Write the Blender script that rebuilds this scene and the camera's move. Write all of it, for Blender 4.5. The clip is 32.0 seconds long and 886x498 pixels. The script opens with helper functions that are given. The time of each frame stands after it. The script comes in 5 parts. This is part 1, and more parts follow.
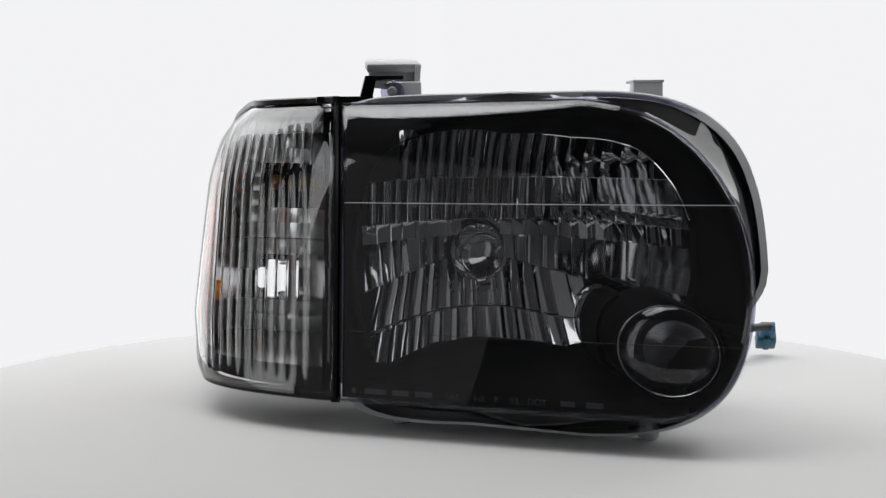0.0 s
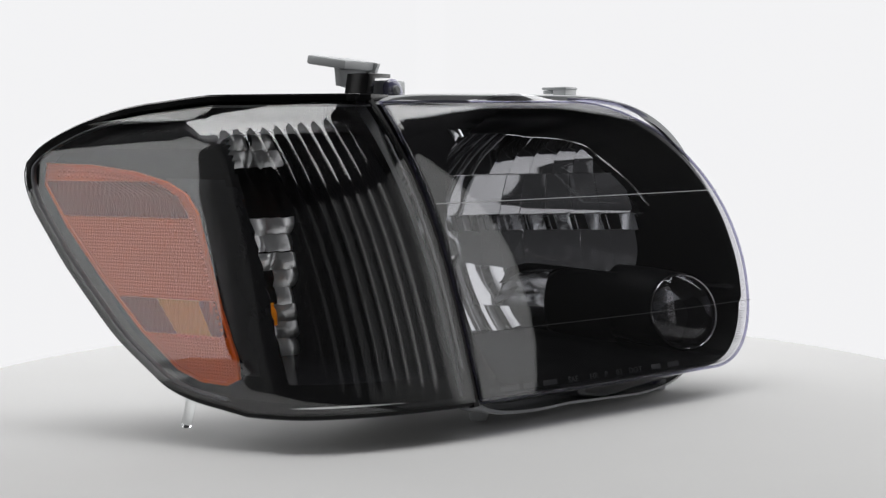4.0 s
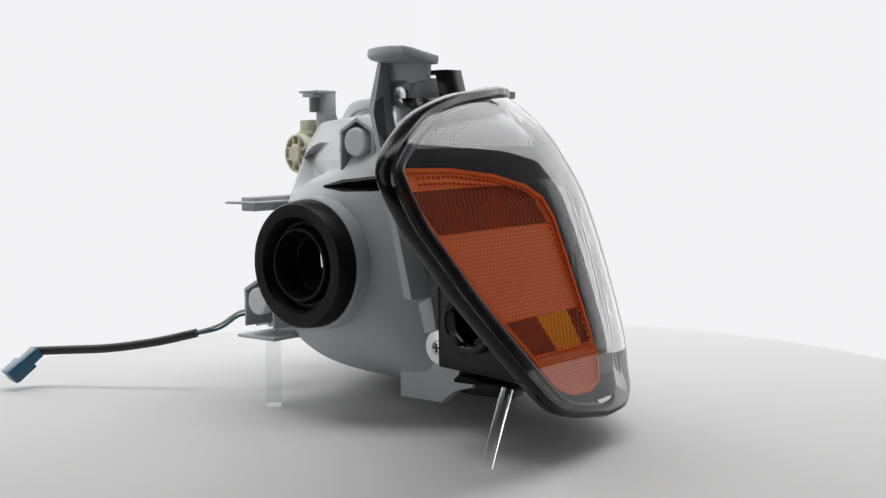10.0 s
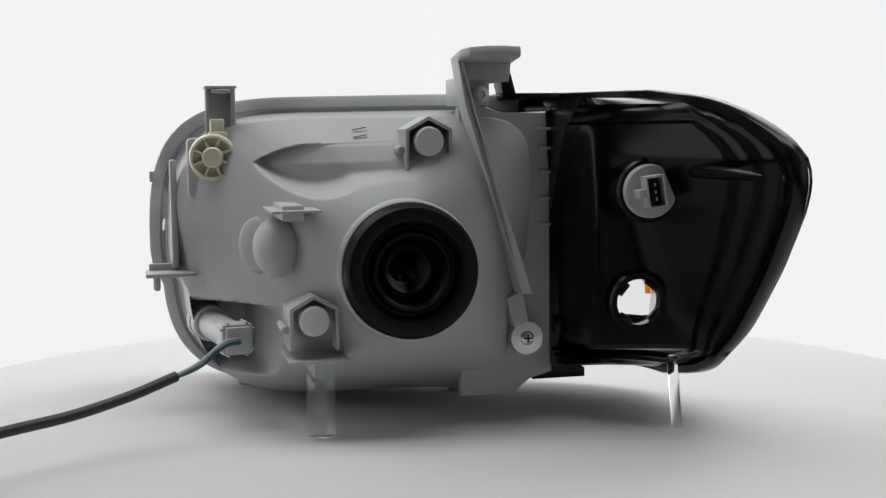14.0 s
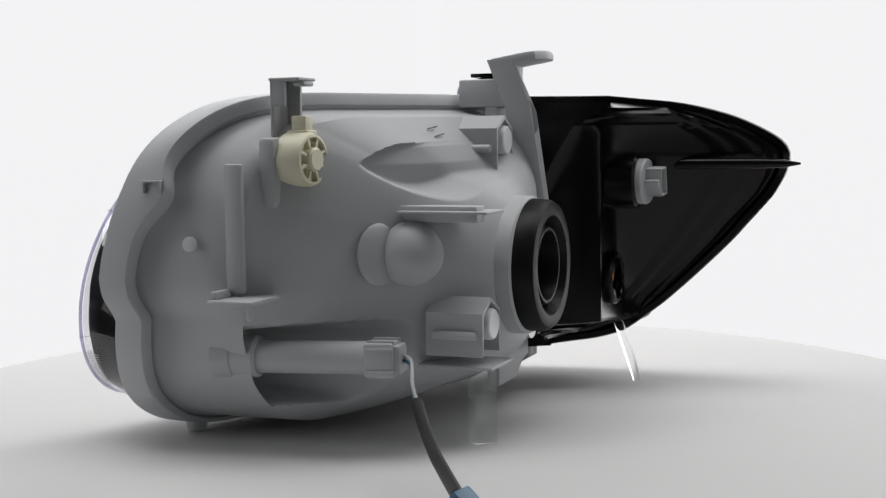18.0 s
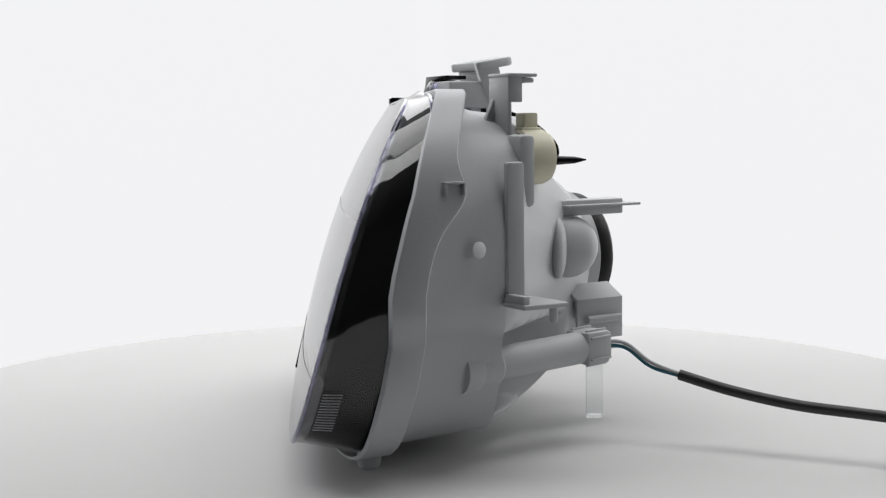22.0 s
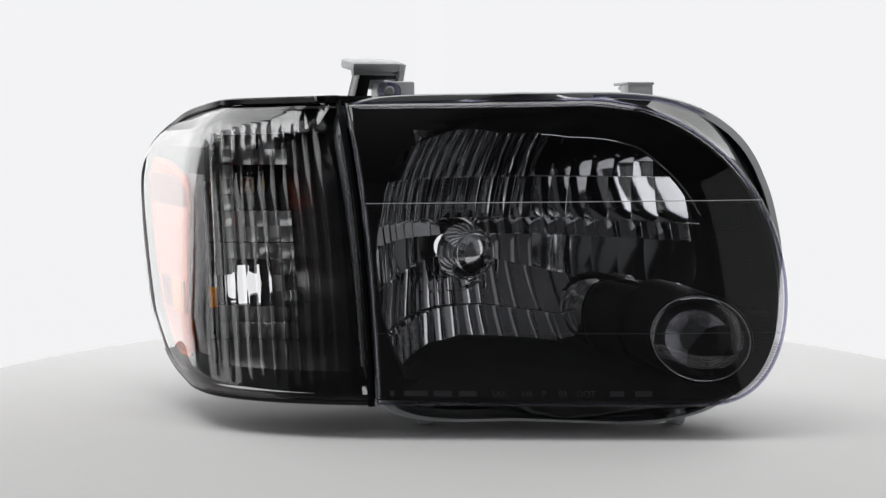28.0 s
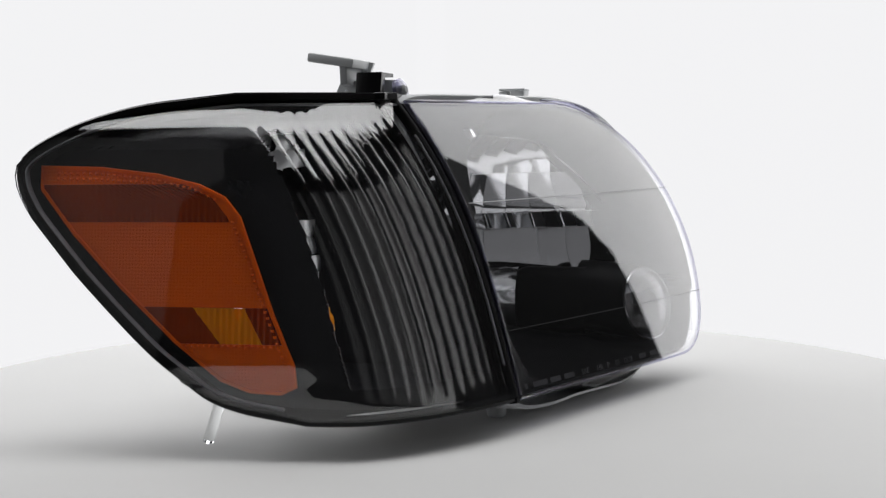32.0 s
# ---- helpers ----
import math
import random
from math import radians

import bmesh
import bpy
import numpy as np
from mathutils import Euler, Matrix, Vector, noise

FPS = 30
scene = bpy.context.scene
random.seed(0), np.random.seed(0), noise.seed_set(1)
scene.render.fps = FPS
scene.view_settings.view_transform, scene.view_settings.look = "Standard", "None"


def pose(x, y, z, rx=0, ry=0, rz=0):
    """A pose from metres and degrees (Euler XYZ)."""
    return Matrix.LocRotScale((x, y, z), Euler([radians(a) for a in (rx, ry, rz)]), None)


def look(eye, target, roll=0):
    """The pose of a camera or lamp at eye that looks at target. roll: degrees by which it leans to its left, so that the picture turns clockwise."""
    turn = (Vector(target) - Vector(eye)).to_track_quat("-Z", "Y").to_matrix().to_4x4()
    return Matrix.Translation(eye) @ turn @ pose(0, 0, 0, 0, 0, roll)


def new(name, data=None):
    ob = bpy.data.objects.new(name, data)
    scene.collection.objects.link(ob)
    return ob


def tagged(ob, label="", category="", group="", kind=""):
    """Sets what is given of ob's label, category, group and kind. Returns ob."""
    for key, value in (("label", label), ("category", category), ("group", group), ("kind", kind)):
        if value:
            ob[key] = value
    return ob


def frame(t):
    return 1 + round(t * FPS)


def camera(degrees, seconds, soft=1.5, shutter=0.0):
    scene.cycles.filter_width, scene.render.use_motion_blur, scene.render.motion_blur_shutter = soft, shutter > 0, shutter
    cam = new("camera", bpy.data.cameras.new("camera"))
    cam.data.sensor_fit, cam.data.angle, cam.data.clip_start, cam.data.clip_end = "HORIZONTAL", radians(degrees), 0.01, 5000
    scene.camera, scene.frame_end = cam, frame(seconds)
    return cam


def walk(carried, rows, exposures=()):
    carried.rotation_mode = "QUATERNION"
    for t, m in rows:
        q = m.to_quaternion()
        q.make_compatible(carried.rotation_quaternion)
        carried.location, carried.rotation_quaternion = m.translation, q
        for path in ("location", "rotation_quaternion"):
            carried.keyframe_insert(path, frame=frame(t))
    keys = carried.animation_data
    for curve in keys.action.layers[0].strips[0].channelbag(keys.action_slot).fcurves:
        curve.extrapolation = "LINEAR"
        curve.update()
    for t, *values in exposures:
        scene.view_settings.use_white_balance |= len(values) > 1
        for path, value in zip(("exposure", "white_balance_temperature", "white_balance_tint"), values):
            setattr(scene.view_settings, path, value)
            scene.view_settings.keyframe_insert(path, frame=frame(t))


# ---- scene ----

# One car headlight on a round white turntable in a white product studio.
# Object space: the turntable's axis is z, z = 0 is its top, +y is the car's forward side at the start pose.

# ---- camera ----
PERIOD = 26.792          # seconds for one full turn
START = 13.0             # the moment at which the lamp's back squarely faces the camera
cam = camera(38.478, 32.0, 1.3)
EYE = Matrix.Translation((0.0, -1.0, 0.21758)) @ Matrix.Rotation(-0.007361, 4, "Z") @ Matrix.Rotation(-0.092347, 4, "X") \
    @ Matrix.Rotation(0.012537, 4, "Y") @ Matrix.Rotation(radians(90), 4, "X")
walk(cam, [(0.0, EYE), (32.0, EYE)])

# ---- light ----
scene.view_settings.exposure = 0.0
world = bpy.data.worlds.new("studio")
scene.world = world
world.use_nodes = True
world.node_tree.nodes["Background"].inputs["Color"].default_value = (0.9, 0.95, 1.0, 1)
world.node_tree.nodes["Background"].inputs["Strength"].default_value = 0.02


def softbox(name, m, sx, sy, watts, u=(1, 1, 1), v=(1, 1, 1), bend=0.5):
    """A diffuser panel; u and v give its evenness at the start, middle and end of each side; bend is where u has its middle."""
    data = bpy.data.lights.new(name, "AREA")
    data.shape, data.size, data.size_y, data.energy = "RECTANGLE", sx, sy, watts
    data.use_nodes = True
    n, l = data.node_tree.nodes, data.node_tree.links
    geo, sep, mul = n.new("ShaderNodeNewGeometry"), n.new("ShaderNodeSeparateXYZ"), n.new("ShaderNodeMath")
    mul.operation = "MULTIPLY"
    l.new(geo.outputs["Parametric"], sep.inputs[0])
    for k, (axis, tone) in enumerate((("X", u), ("Y", v))):
        ramp = n.new("ShaderNodeValToRGB")
        ramp.color_ramp.interpolation = "EASE"
        ramp.color_ramp.elements[0].color = (tone[0],) * 3 + (1,)
        ramp.color_ramp.elements[1].color = (tone[2],) * 3 + (1,)
        ramp.color_ramp.elements.new(bend if axis == "X" else 0.5).color = (tone[1],) * 3 + (1,)
        if axis == "X" and bend > 0.5:
            ramp.color_ramp.elements.new(bend + 0.12).color = (tone[2],) * 3 + (1,)
        l.new(sep.outputs[axis], ramp.inputs["Fac"])
        l.new(ramp.outputs["Color"], mul.inputs[k])
    l.new(mul.outputs["Value"], n["Emission"].inputs["Strength"])
    ob = new(name, data)
    ob.matrix_world = m
    return ob


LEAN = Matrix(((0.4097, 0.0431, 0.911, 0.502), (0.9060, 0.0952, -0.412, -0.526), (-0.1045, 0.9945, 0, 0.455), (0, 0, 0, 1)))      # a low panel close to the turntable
softbox("softbox_right", look((1.372, 1.086, 1.10), (0, 0, 0.9)), 1.30, 3.1, 31)
softbox("softbox_left", look((-1.333, 1.140, 1.10), (0, 0, 0.9)), 1.13, 3.1, 26)
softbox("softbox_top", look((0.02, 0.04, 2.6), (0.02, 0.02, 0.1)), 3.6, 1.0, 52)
# added weak lamp, stands in for bounce off a white surface high on the left
softbox("bounce_high_left", look((-1.75, 1.05, 1.75), (-1.74, 1.05, 0)), 1.2, 1.0, 2.2)
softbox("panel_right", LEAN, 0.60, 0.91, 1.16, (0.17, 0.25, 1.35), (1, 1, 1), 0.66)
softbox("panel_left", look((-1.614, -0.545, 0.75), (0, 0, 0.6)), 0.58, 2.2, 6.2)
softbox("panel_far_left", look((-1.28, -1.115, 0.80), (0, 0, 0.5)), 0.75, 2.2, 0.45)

# ---- materials ----


def mat_base(name):
    m = bpy.data.materials.new(name)
    m.use_nodes = True
    nt = m.node_tree
    return m, nt, nt.nodes["Principled BSDF"]


def plastic(name, color, rough=0.45, metal=0.0, grain=900.0, bump=0.05, stain=0.12, spec=0.5):
    """Moulded material with fine grain, broad uneven tone and uneven gloss."""
    m, nt, b = mat_base(name)
    n, l = nt.nodes, nt.links
    tc = n.new("ShaderNodeTexCoord")
    big = n.new("ShaderNodeTexNoise")
    big.inputs["Scale"].default_value, big.inputs["Detail"].default_value = 14.0, 5.0
    fine = n.new("ShaderNodeTexNoise")
    fine.inputs["Scale"].default_value, fine.inputs["Detail"].default_value = grain, 2.0
    l.new(tc.outputs["Object"], big.inputs["Vector"])
    l.new(tc.outputs["Object"], fine.inputs["Vector"])
    ramp = n.new("ShaderNodeMapRange")
    ramp.inputs["To Min"].default_value, ramp.inputs["To Max"].default_value = 1 - stain, 1 + stain
    l.new(big.outputs["Fac"], ramp.inputs["Value"])
    mix = n.new("ShaderNodeMix")
    mix.data_type, mix.blend_type = "RGBA", "MULTIPLY"
    mix.inputs["Factor"].default_value = 1.0
    mix.inputs["A"].default_value = (*color, 1)
    l.new(ramp.outputs["Result"], mix.inputs["B"])
    l.new(mix.outputs["Result"], b.inputs["Base Color"])
    rr = n.new("ShaderNodeMapRange")
    rr.inputs["To Min"].default_value, rr.inputs["To Max"].default_value = rough * 0.8, min(1.0, rough * 1.25)
    l.new(fine.outputs["Fac"], rr.inputs["Value"])
    l.new(rr.outputs["Result"], b.inputs["Roughness"])
    bp = n.new("ShaderNodeBump")
    bp.inputs["Strength"].default_value, bp.inputs["Distance"].default_value = bump, 0.001
    l.new(fine.outputs["Fac"], bp.inputs["Height"])
    l.new(bp.outputs["Normal"], b.inputs["Normal"])
    b.inputs["Metallic"].default_value = metal
    b.inputs["Specular IOR Level"].default_value = spec
    return m


def clear(name, tint=(1, 1, 1), ior=1.585, rough=0.01, bend=0.0):
    """Clear moulded plastic: it lets light pass and mirrors by its gloss."""
    m, nt, b = mat_base(name)
    n, l = nt.nodes, nt.links
    n.remove(b)
    out = n["Material Output"]
    tr, gl, mx, lw = (n.new("ShaderNodeBsdfTransparent"), n.new("ShaderNodeBsdfGlossy"), n.new("ShaderNodeMixShader"), n.new("ShaderNodeLayerWeight"))
    pw, fr = n.new("ShaderNodeMath"), n.new("ShaderNodeMapRange")
    lw.inputs["Blend"].default_value = 0.5
    pw.operation = "POWER"
    pw.inputs[1].default_value = 4.2
    l.new(lw.outputs["Facing"], pw.inputs[0])
    l.new(pw.outputs["Value"], fr.inputs["Value"])
    fr.inputs["To Min"].default_value, fr.inputs["To Max"].default_value = ((ior - 1) / (ior + 1)) ** 2, 1.0
    if bend:
        n.remove(tr)
        tr = n.new("ShaderNodeBsdfRefraction")
        tr.inputs["IOR"].default_value, tr.inputs["Roughness"].default_value = bend, 0.0
    tr.inputs["Color"].default_value = (*tint, 1)
    gl.inputs["Roughness"].default_value = rough
    l.new(fr.outputs["Result"], mx.inputs["Fac"])
    l.new(tr.outputs["BSDF"], mx.inputs[1])
    l.new(gl.outputs["BSDF"], mx.inputs[2])
    l.new(mx.outputs["Shader"], out.inputs["Surface"])
    return m


def glowing(name, color, strength):
    m, nt, b = mat_base(name)
    b.inputs["Base Color"].default_value = (0.05, 0.05, 0.05, 1)
    b.inputs["Roughness"].default_value = 1.0
    b.inputs["Specular IOR Level"].default_value = 0.0
    b.inputs["Emission Color"].default_value = (*color, 1)
    b.inputs["Emission Strength"].default_value = strength
    return m


def amber_mat(name, color, through_light=0.25, see=0.0, dots=True):
    """Orange plastic that lets light pass; dots gives it a fine lattice of moulded prisms."""
    m, nt, b = mat_base(name)
    n, l = nt.nodes, nt.links

    def maths(op, a, v):
        q = n.new("ShaderNodeMath")
        q.operation = op
        l.new(a, q.inputs[0])
        if isinstance(v, float):
            q.inputs[1].default_value = v
        elif v is not None:
            l.new(v, q.inputs[1])
        return q.outputs[0]

    tc, sp, big = n.new("ShaderNodeTexCoord"), n.new("ShaderNodeSeparateXYZ"), n.new("ShaderNodeTexNoise")
    l.new(tc.outputs["Object"], sp.inputs[0])
    l.new(tc.outputs["Object"], big.inputs["Vector"])
    big.inputs["Scale"].default_value = 24.0
    y, z = sp.outputs["Y"], sp.outputs["Z"]
    up, down = maths("ADD", y, z), maths("SUBTRACT", y, z)
    lattice = maths("MULTIPLY", maths("SINE", maths("MULTIPLY", up, 1350.0), None), maths("SINE", maths("MULTIPLY", down, 1350.0), None))
    tone = n.new("ShaderNodeMapRange")
    tone.inputs["From Min"].default_value = -1.0
    tone.inputs["To Min"].default_value, tone.inputs["To Max"].default_value = (0.86, 1.10) if dots else (1.0, 1.0)
    l.new(lattice, tone.inputs["Value"])
    stain = n.new("ShaderNodeMapRange")
    stain.inputs["To Min"].default_value, stain.inputs["To Max"].default_value = 0.88, 1.12
    l.new(big.outputs["Fac"], stain.inputs["Value"])
    mix = n.new("ShaderNodeMix")
    mix.data_type, mix.blend_type = "RGBA", "MULTIPLY"
    mix.inputs["Factor"].default_value = 1.0
    mix.inputs["A"].default_value = (*color, 1)
    l.new(maths("MULTIPLY", tone.outputs["Result"], stain.outputs["Result"]), mix.inputs["B"])
    l.new(mix.outputs["Result"], b.inputs["Base Color"])
    if dots:
        bp = n.new("ShaderNodeBump")
        bp.inputs["Strength"].default_value, bp.inputs["Distance"].default_value = 0.35, 0.0006
        l.new(lattice, bp.inputs["Height"])
        l.new(bp.outputs["Normal"], b.inputs["Normal"])
    b.inputs["Roughness"].default_value = 0.28
    b.inputs["Specular IOR Level"].default_value = 0.15
    tl, mx = n.new("ShaderNodeBsdfTranslucent"), n.new("ShaderNodeMixShader")
    mx.inputs["Fac"].default_value = through_light
    tl.inputs["Color"].default_value = (min(1.0, color[0] * 1.5), min(1.0, color[1] * 2.2), color[2], 1)
    l.new(b.outputs["BSDF"], mx.inputs[1])
    l.new(tl.outputs["BSDF"], mx.inputs[2])
    final = mx.outputs["Shader"]
    if see:
        tr, m2 = n.new("ShaderNodeBsdfTransparent"), n.new("ShaderNodeMixShader")
        tr.inputs["Color"].default_value = (1.0, 0.36, 0.02, 1)
        m2.inputs["Fac"].default_value = see
        l.new(final, m2.inputs[1])
        l.new(tr.outputs["BSDF"], m2.inputs[2])
        final = m2.outputs["Shader"]
    l.new(final, n["Material Output"].inputs["Surface"])
    return m


GREY = plastic("grey_moulded_plastic", (0.445, 0.456, 0.467), 0.5, grain=700, bump=0.08, stain=0.06)
GREY_DARK = plastic("dark_grey_plastic", (0.16, 0.165, 0.17), 0.5)
BLACK = plastic("black_plastic", (0.0035, 0.0035, 0.004), 0.22, bump=0.02, spec=0.20)
BEZEL = plastic("black_bezel_paint", (0.004, 0.004, 0.0045), 0.40, grain=22, bump=0.0, spec=0.05)
RUBBER = plastic("black_rubber", (0.010, 0.010, 0.0105), 0.42, bump=0.10, spec=0.4)
CHROME = plastic("smoked_chrome", (0.72, 0.725, 0.74), 0.06, metal=1.0, grain=60, bump=0.02, stain=0.05)
BRIGHT = plastic("bright_chrome", (0.90, 0.905, 0.91), 0.12, metal=1.0, grain=60, bump=0.02, stain=0.05)
SATIN = plastic("satin_chrome", (0.91, 0.915, 0.92), 0.30, metal=1.0, grain=60, bump=0.02, stain=0.05)
SMOKED = plastic("smoked_flank", (0.40, 0.40, 0.41), 0.18, metal=1.0, grain=60, bump=0.0)
INNER = plastic("wet_look_black", (0.006, 0.006, 0.007), 0.16, grain=60, bump=0.0, spec=0.22)
SMOKY = plastic("dull_chrome", (0.24, 0.245, 0.26), 0.20, metal=1.0, grain=120, bump=0.01, stain=0.4)
STEEL = plastic("zinc_steel", (0.62, 0.63, 0.64), 0.3, metal=1.0, stain=0.1)
CREAM = plastic("cream_nylon", (0.72, 0.69, 0.53), 0.45, bump=0.05)
NYLON = plastic("white_nylon", (0.66, 0.67, 0.68), 0.4, bump=0.05)
BLUE = plastic("teal_connector_plastic", (0.02, 0.10, 0.17), 0.35)
TEAL = plastic("teal_wire", (0.02, 0.12, 0.16), 0.4)
WIRE = plastic("grey_wire", (0.35, 0.36, 0.37), 0.4)
SLEEVE = plastic("black_sleeve", (0.012, 0.012, 0.013), 0.45)
LENS = clear("clear_lens", (0.975, 0.975, 0.985), 1.68, 0.012)
FLUTED = clear("fluted_lens", (0.975, 0.975, 0.98), 1.64, 0.015, bend=1.45)
EDGE = clear("thick_lens_edge", (0.66, 0.655, 0.76), 1.6, 0.05)
ACRYLIC, _nt, _b = mat_base("clear_acrylic")
_b.inputs["Base Color"].default_value = (0.97, 0.985, 0.985, 1)
_b.inputs["Transmission Weight"].default_value = 1.0
_b.inputs["IOR"].default_value = 1.38
_b.inputs["Roughness"].default_value = 0.02
POST = clear("clear_acrylic_post", (0.965, 0.98, 0.98), 1.75, 0.02)
LETTER = plastic("faint_moulded_letters", (0.055, 0.055, 0.058), 0.8, spec=0.1)
BOND = plastic("grey_bond_glue", (0.12, 0.12, 0.13), 0.35, grain=300, bump=0.4, stain=0.5)
MARK = plastic("pale_moulded_mark", (0.45, 0.45, 0.47), 0.5)
AMBER = amber_mat("amber_prisms", (0.74, 0.118, 0.0005), 0.30)
AMBER_RIM = amber_mat("amber_rim", (0.72, 0.118, 0.001), 0.30, dots=False)
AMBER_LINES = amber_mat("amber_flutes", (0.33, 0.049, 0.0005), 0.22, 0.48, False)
# lit copy of the amber: light passing through is put into the colour
AMBER_LIT = amber_mat("amber_lit_flutes", (1.0, 0.36, 0.004), 0.5, 0.30, False)
TABLE = plastic("white_table_laminate", (0.585, 0.583, 0.582), 0.85, grain=400, bump=0.03, stain=0.015, spec=0.03)
DARKWALL = plastic("dark_studio_wall", (0.065, 0.065, 0.066), 0.9, grain=40, spec=0.1)
BOARD = plastic("white_foam_board", (0.8, 0.8, 0.8), 0.8, grain=40, stain=0.03)
# emission stands in for the light on the white sheet
BACKDROP = glowing("glowing_white_sheet", (0.985, 0.985, 1.0), 0.87)
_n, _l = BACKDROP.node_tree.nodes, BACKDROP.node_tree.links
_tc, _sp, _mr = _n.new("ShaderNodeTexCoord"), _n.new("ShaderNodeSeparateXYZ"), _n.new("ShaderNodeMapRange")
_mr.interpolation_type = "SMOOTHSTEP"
# extra glow added to the sheet above 0.5 m, out of view
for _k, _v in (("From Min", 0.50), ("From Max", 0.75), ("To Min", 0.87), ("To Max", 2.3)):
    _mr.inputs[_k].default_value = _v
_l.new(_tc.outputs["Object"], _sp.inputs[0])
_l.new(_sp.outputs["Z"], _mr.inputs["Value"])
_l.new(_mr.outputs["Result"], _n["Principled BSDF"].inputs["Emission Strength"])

# ---- mesh tools ----


def part(name, bm, material, parent=None, label="", angle=32, recalc=True):
    """Links a bmesh as one mesh object under a thing or a part."""
    if recalc:
        bmesh.ops.recalc_face_normals(bm, faces=bm.faces)
    me = bpy.data.meshes.new(name)
    bm.to_mesh(me)
    bm.free()
    me.materials.append(material)
    for p in me.polygons:
        p.use_smooth = True
    me.set_sharp_from_angle(angle=radians(angle))
    ob = new(name, me)
    ob.parent = parent
    if label:
        tagged(ob, label)
    return ob


def loft(bm, rings, closed=True, cap0=False, cap1=False):
    """Skins a list of equally long rings of points."""
    vs = [[bm.verts.new(p) for p in r] for r in rings]
    n = len(vs[0])
    for a, b in zip(vs, vs[1:]):
        for i in range(n if closed else n - 1):
            j = (i + 1) % n
            bm.faces.new((a[i], a[j], b[j], b[i]))
    if cap0:
        bm.faces.new(vs[0])
    if cap1:
        bm.faces.new(vs[-1][::-1])
    return vs


def box(bm, x0, x1, y0, y1, z0, z1, bevel=0.0012, m=None):
    r = bmesh.ops.create_cube(bm, size=1.0)
    mm = Matrix.Translation(((x0 + x1) / 2, (y0 + y1) / 2, (z0 + z1) / 2)) @ Matrix.Diagonal((abs(x1 - x0), abs(y1 - y0), abs(z1 - z0), 1))
    bmesh.ops.transform(bm, matrix=(m or Matrix()) @ mm, verts=r["verts"])
    if bevel:
        es = list({e for v in r["verts"] for e in v.link_edges})
        bmesh.ops.bevel(bm, geom=es, offset=bevel, segments=2, affect="EDGES", profile=0.5)
    return bm


def frame_to(origin, axis):
    return Matrix.Translation(origin) @ Vector(axis).normalized().to_track_quat("Z", "Y").to_matrix().to_4x4()


def turned(bm, profile, origin, axis, seg=48, cap=True):
    """A body of revolution: profile of (radius, height along the axis)."""
    m = frame_to(origin, axis)
    rings = [[m @ Vector((r * math.cos(2 * math.pi * i / seg), r * math.sin(2 * math.pi * i / seg), h)) for i in range(seg)] for r, h in profile]
    loft(bm, rings, True, cap and profile[0][0] > 1e-6, cap and profile[-1][0] > 1e-6)
    return bm


def prism(bm, outline, m, depth, bevel=0.0008):
    """Extrudes a flat outline (in m's x, y) by depth along m's z."""
    a = [bm.verts.new(m @ Vector((x, y, 0))) for x, y in outline]
    b = [bm.verts.new(m @ Vector((x, y, depth))) for x, y in outline]
    n = len(a)
    fs = [bm.faces.new(a[::-1]), bm.faces.new(b)]
    for i in range(n):
        j = (i + 1) % n
        fs.append(bm.faces.new((a[i], a[j], b[j], b[i])))
    if bevel:
        es = list({e for f in fs[:2] for e in f.edges})
        bmesh.ops.bevel(bm, geom=es, offset=bevel, segments=2, affect="EDGES", profile=0.5)
    return bm


def spline(pts, per=8):
    out = []
    P = [Vector(p) for p in pts]
    P = [2 * P[0] - P[1]] + P + [2 * P[-1] - P[-2]]
    for i in range(1, len(P) - 2):
        p0, p1, p2, p3 = P[i - 1:i + 3]
        for k in range(per):
            t = k / per
            out.append(0.5 * ((2 * p1) + (p2 - p0) * t + (2 * p0 - 5 * p1 + 4 * p2 - p3) * t * t + (3 * p1 - p0 - 3 * p2 + p3) * t ** 3))
    out.append(P[-2])
    return out


def sweep(bm, path, section, up=Vector((0, 0, 1)), closed=False):
    """Carries a 2D section (side, up) along a path."""
    n = len(path)
    rings = []
    for i, p in enumerate(path):
        a = path[(i - 1) % n] if closed or i else path[0]
        b = path[(i + 1) % n] if closed or i < n - 1 else path[-1]
        t = (Vector(b) - Vector(a)).normalized()
        u = up(i) if callable(up) else up
        s = t.cross(u)
        s = s.normalized() if s.length > 1e-6 else Vector((1, 0, 0))
        w = s.cross(t).normalized()
        rings.append([Vector(p) + s * q[0] + w * q[1] for q in section])
    if closed:
        rings.append(rings[0])
    loft(bm, rings, True, not closed, not closed)
    if closed:
        bmesh.ops.remove_doubles(bm, verts=bm.verts, dist=1e-6)
    return bm


def circle(r, n=12):
    return [(r * math.cos(2 * math.pi * i / n), r * math.sin(2 * math.pi * i / n)) for i in range(n)]


# ---- the lamp's governing shapes ----
SWEEP = 0.45                                  # the lens runs forward by this towards the car's middle


def y_joint(z):
    """Front of the lens along the joint with the corner lamp."""
    return ((-4.9173 * z + 0.72623) * z - 0.29788) * z + 0.0913


def x_joint(z):
    return 0.0808 - 0.037 * z


def y_plane(x, z):
    return y_joint(z) + SWEEP * (0.0815 - x)


def y_lens(x, z):
    """Front of the lens: it bellies forward a little towards the car's middle."""
    k = min(1.0, max(0.0, (0.03 - x) / 0.20))
    dome = max(0.0, 1 - ((x + 0.055) / 0.137) ** 2) * max(0.0, 1 - 0.5 * ((z - 0.130) / 0.118) ** 4)
    return y_plane(x, z) + 0.0048 * k * k * (3 - 2 * k) + 0.0060 * dome


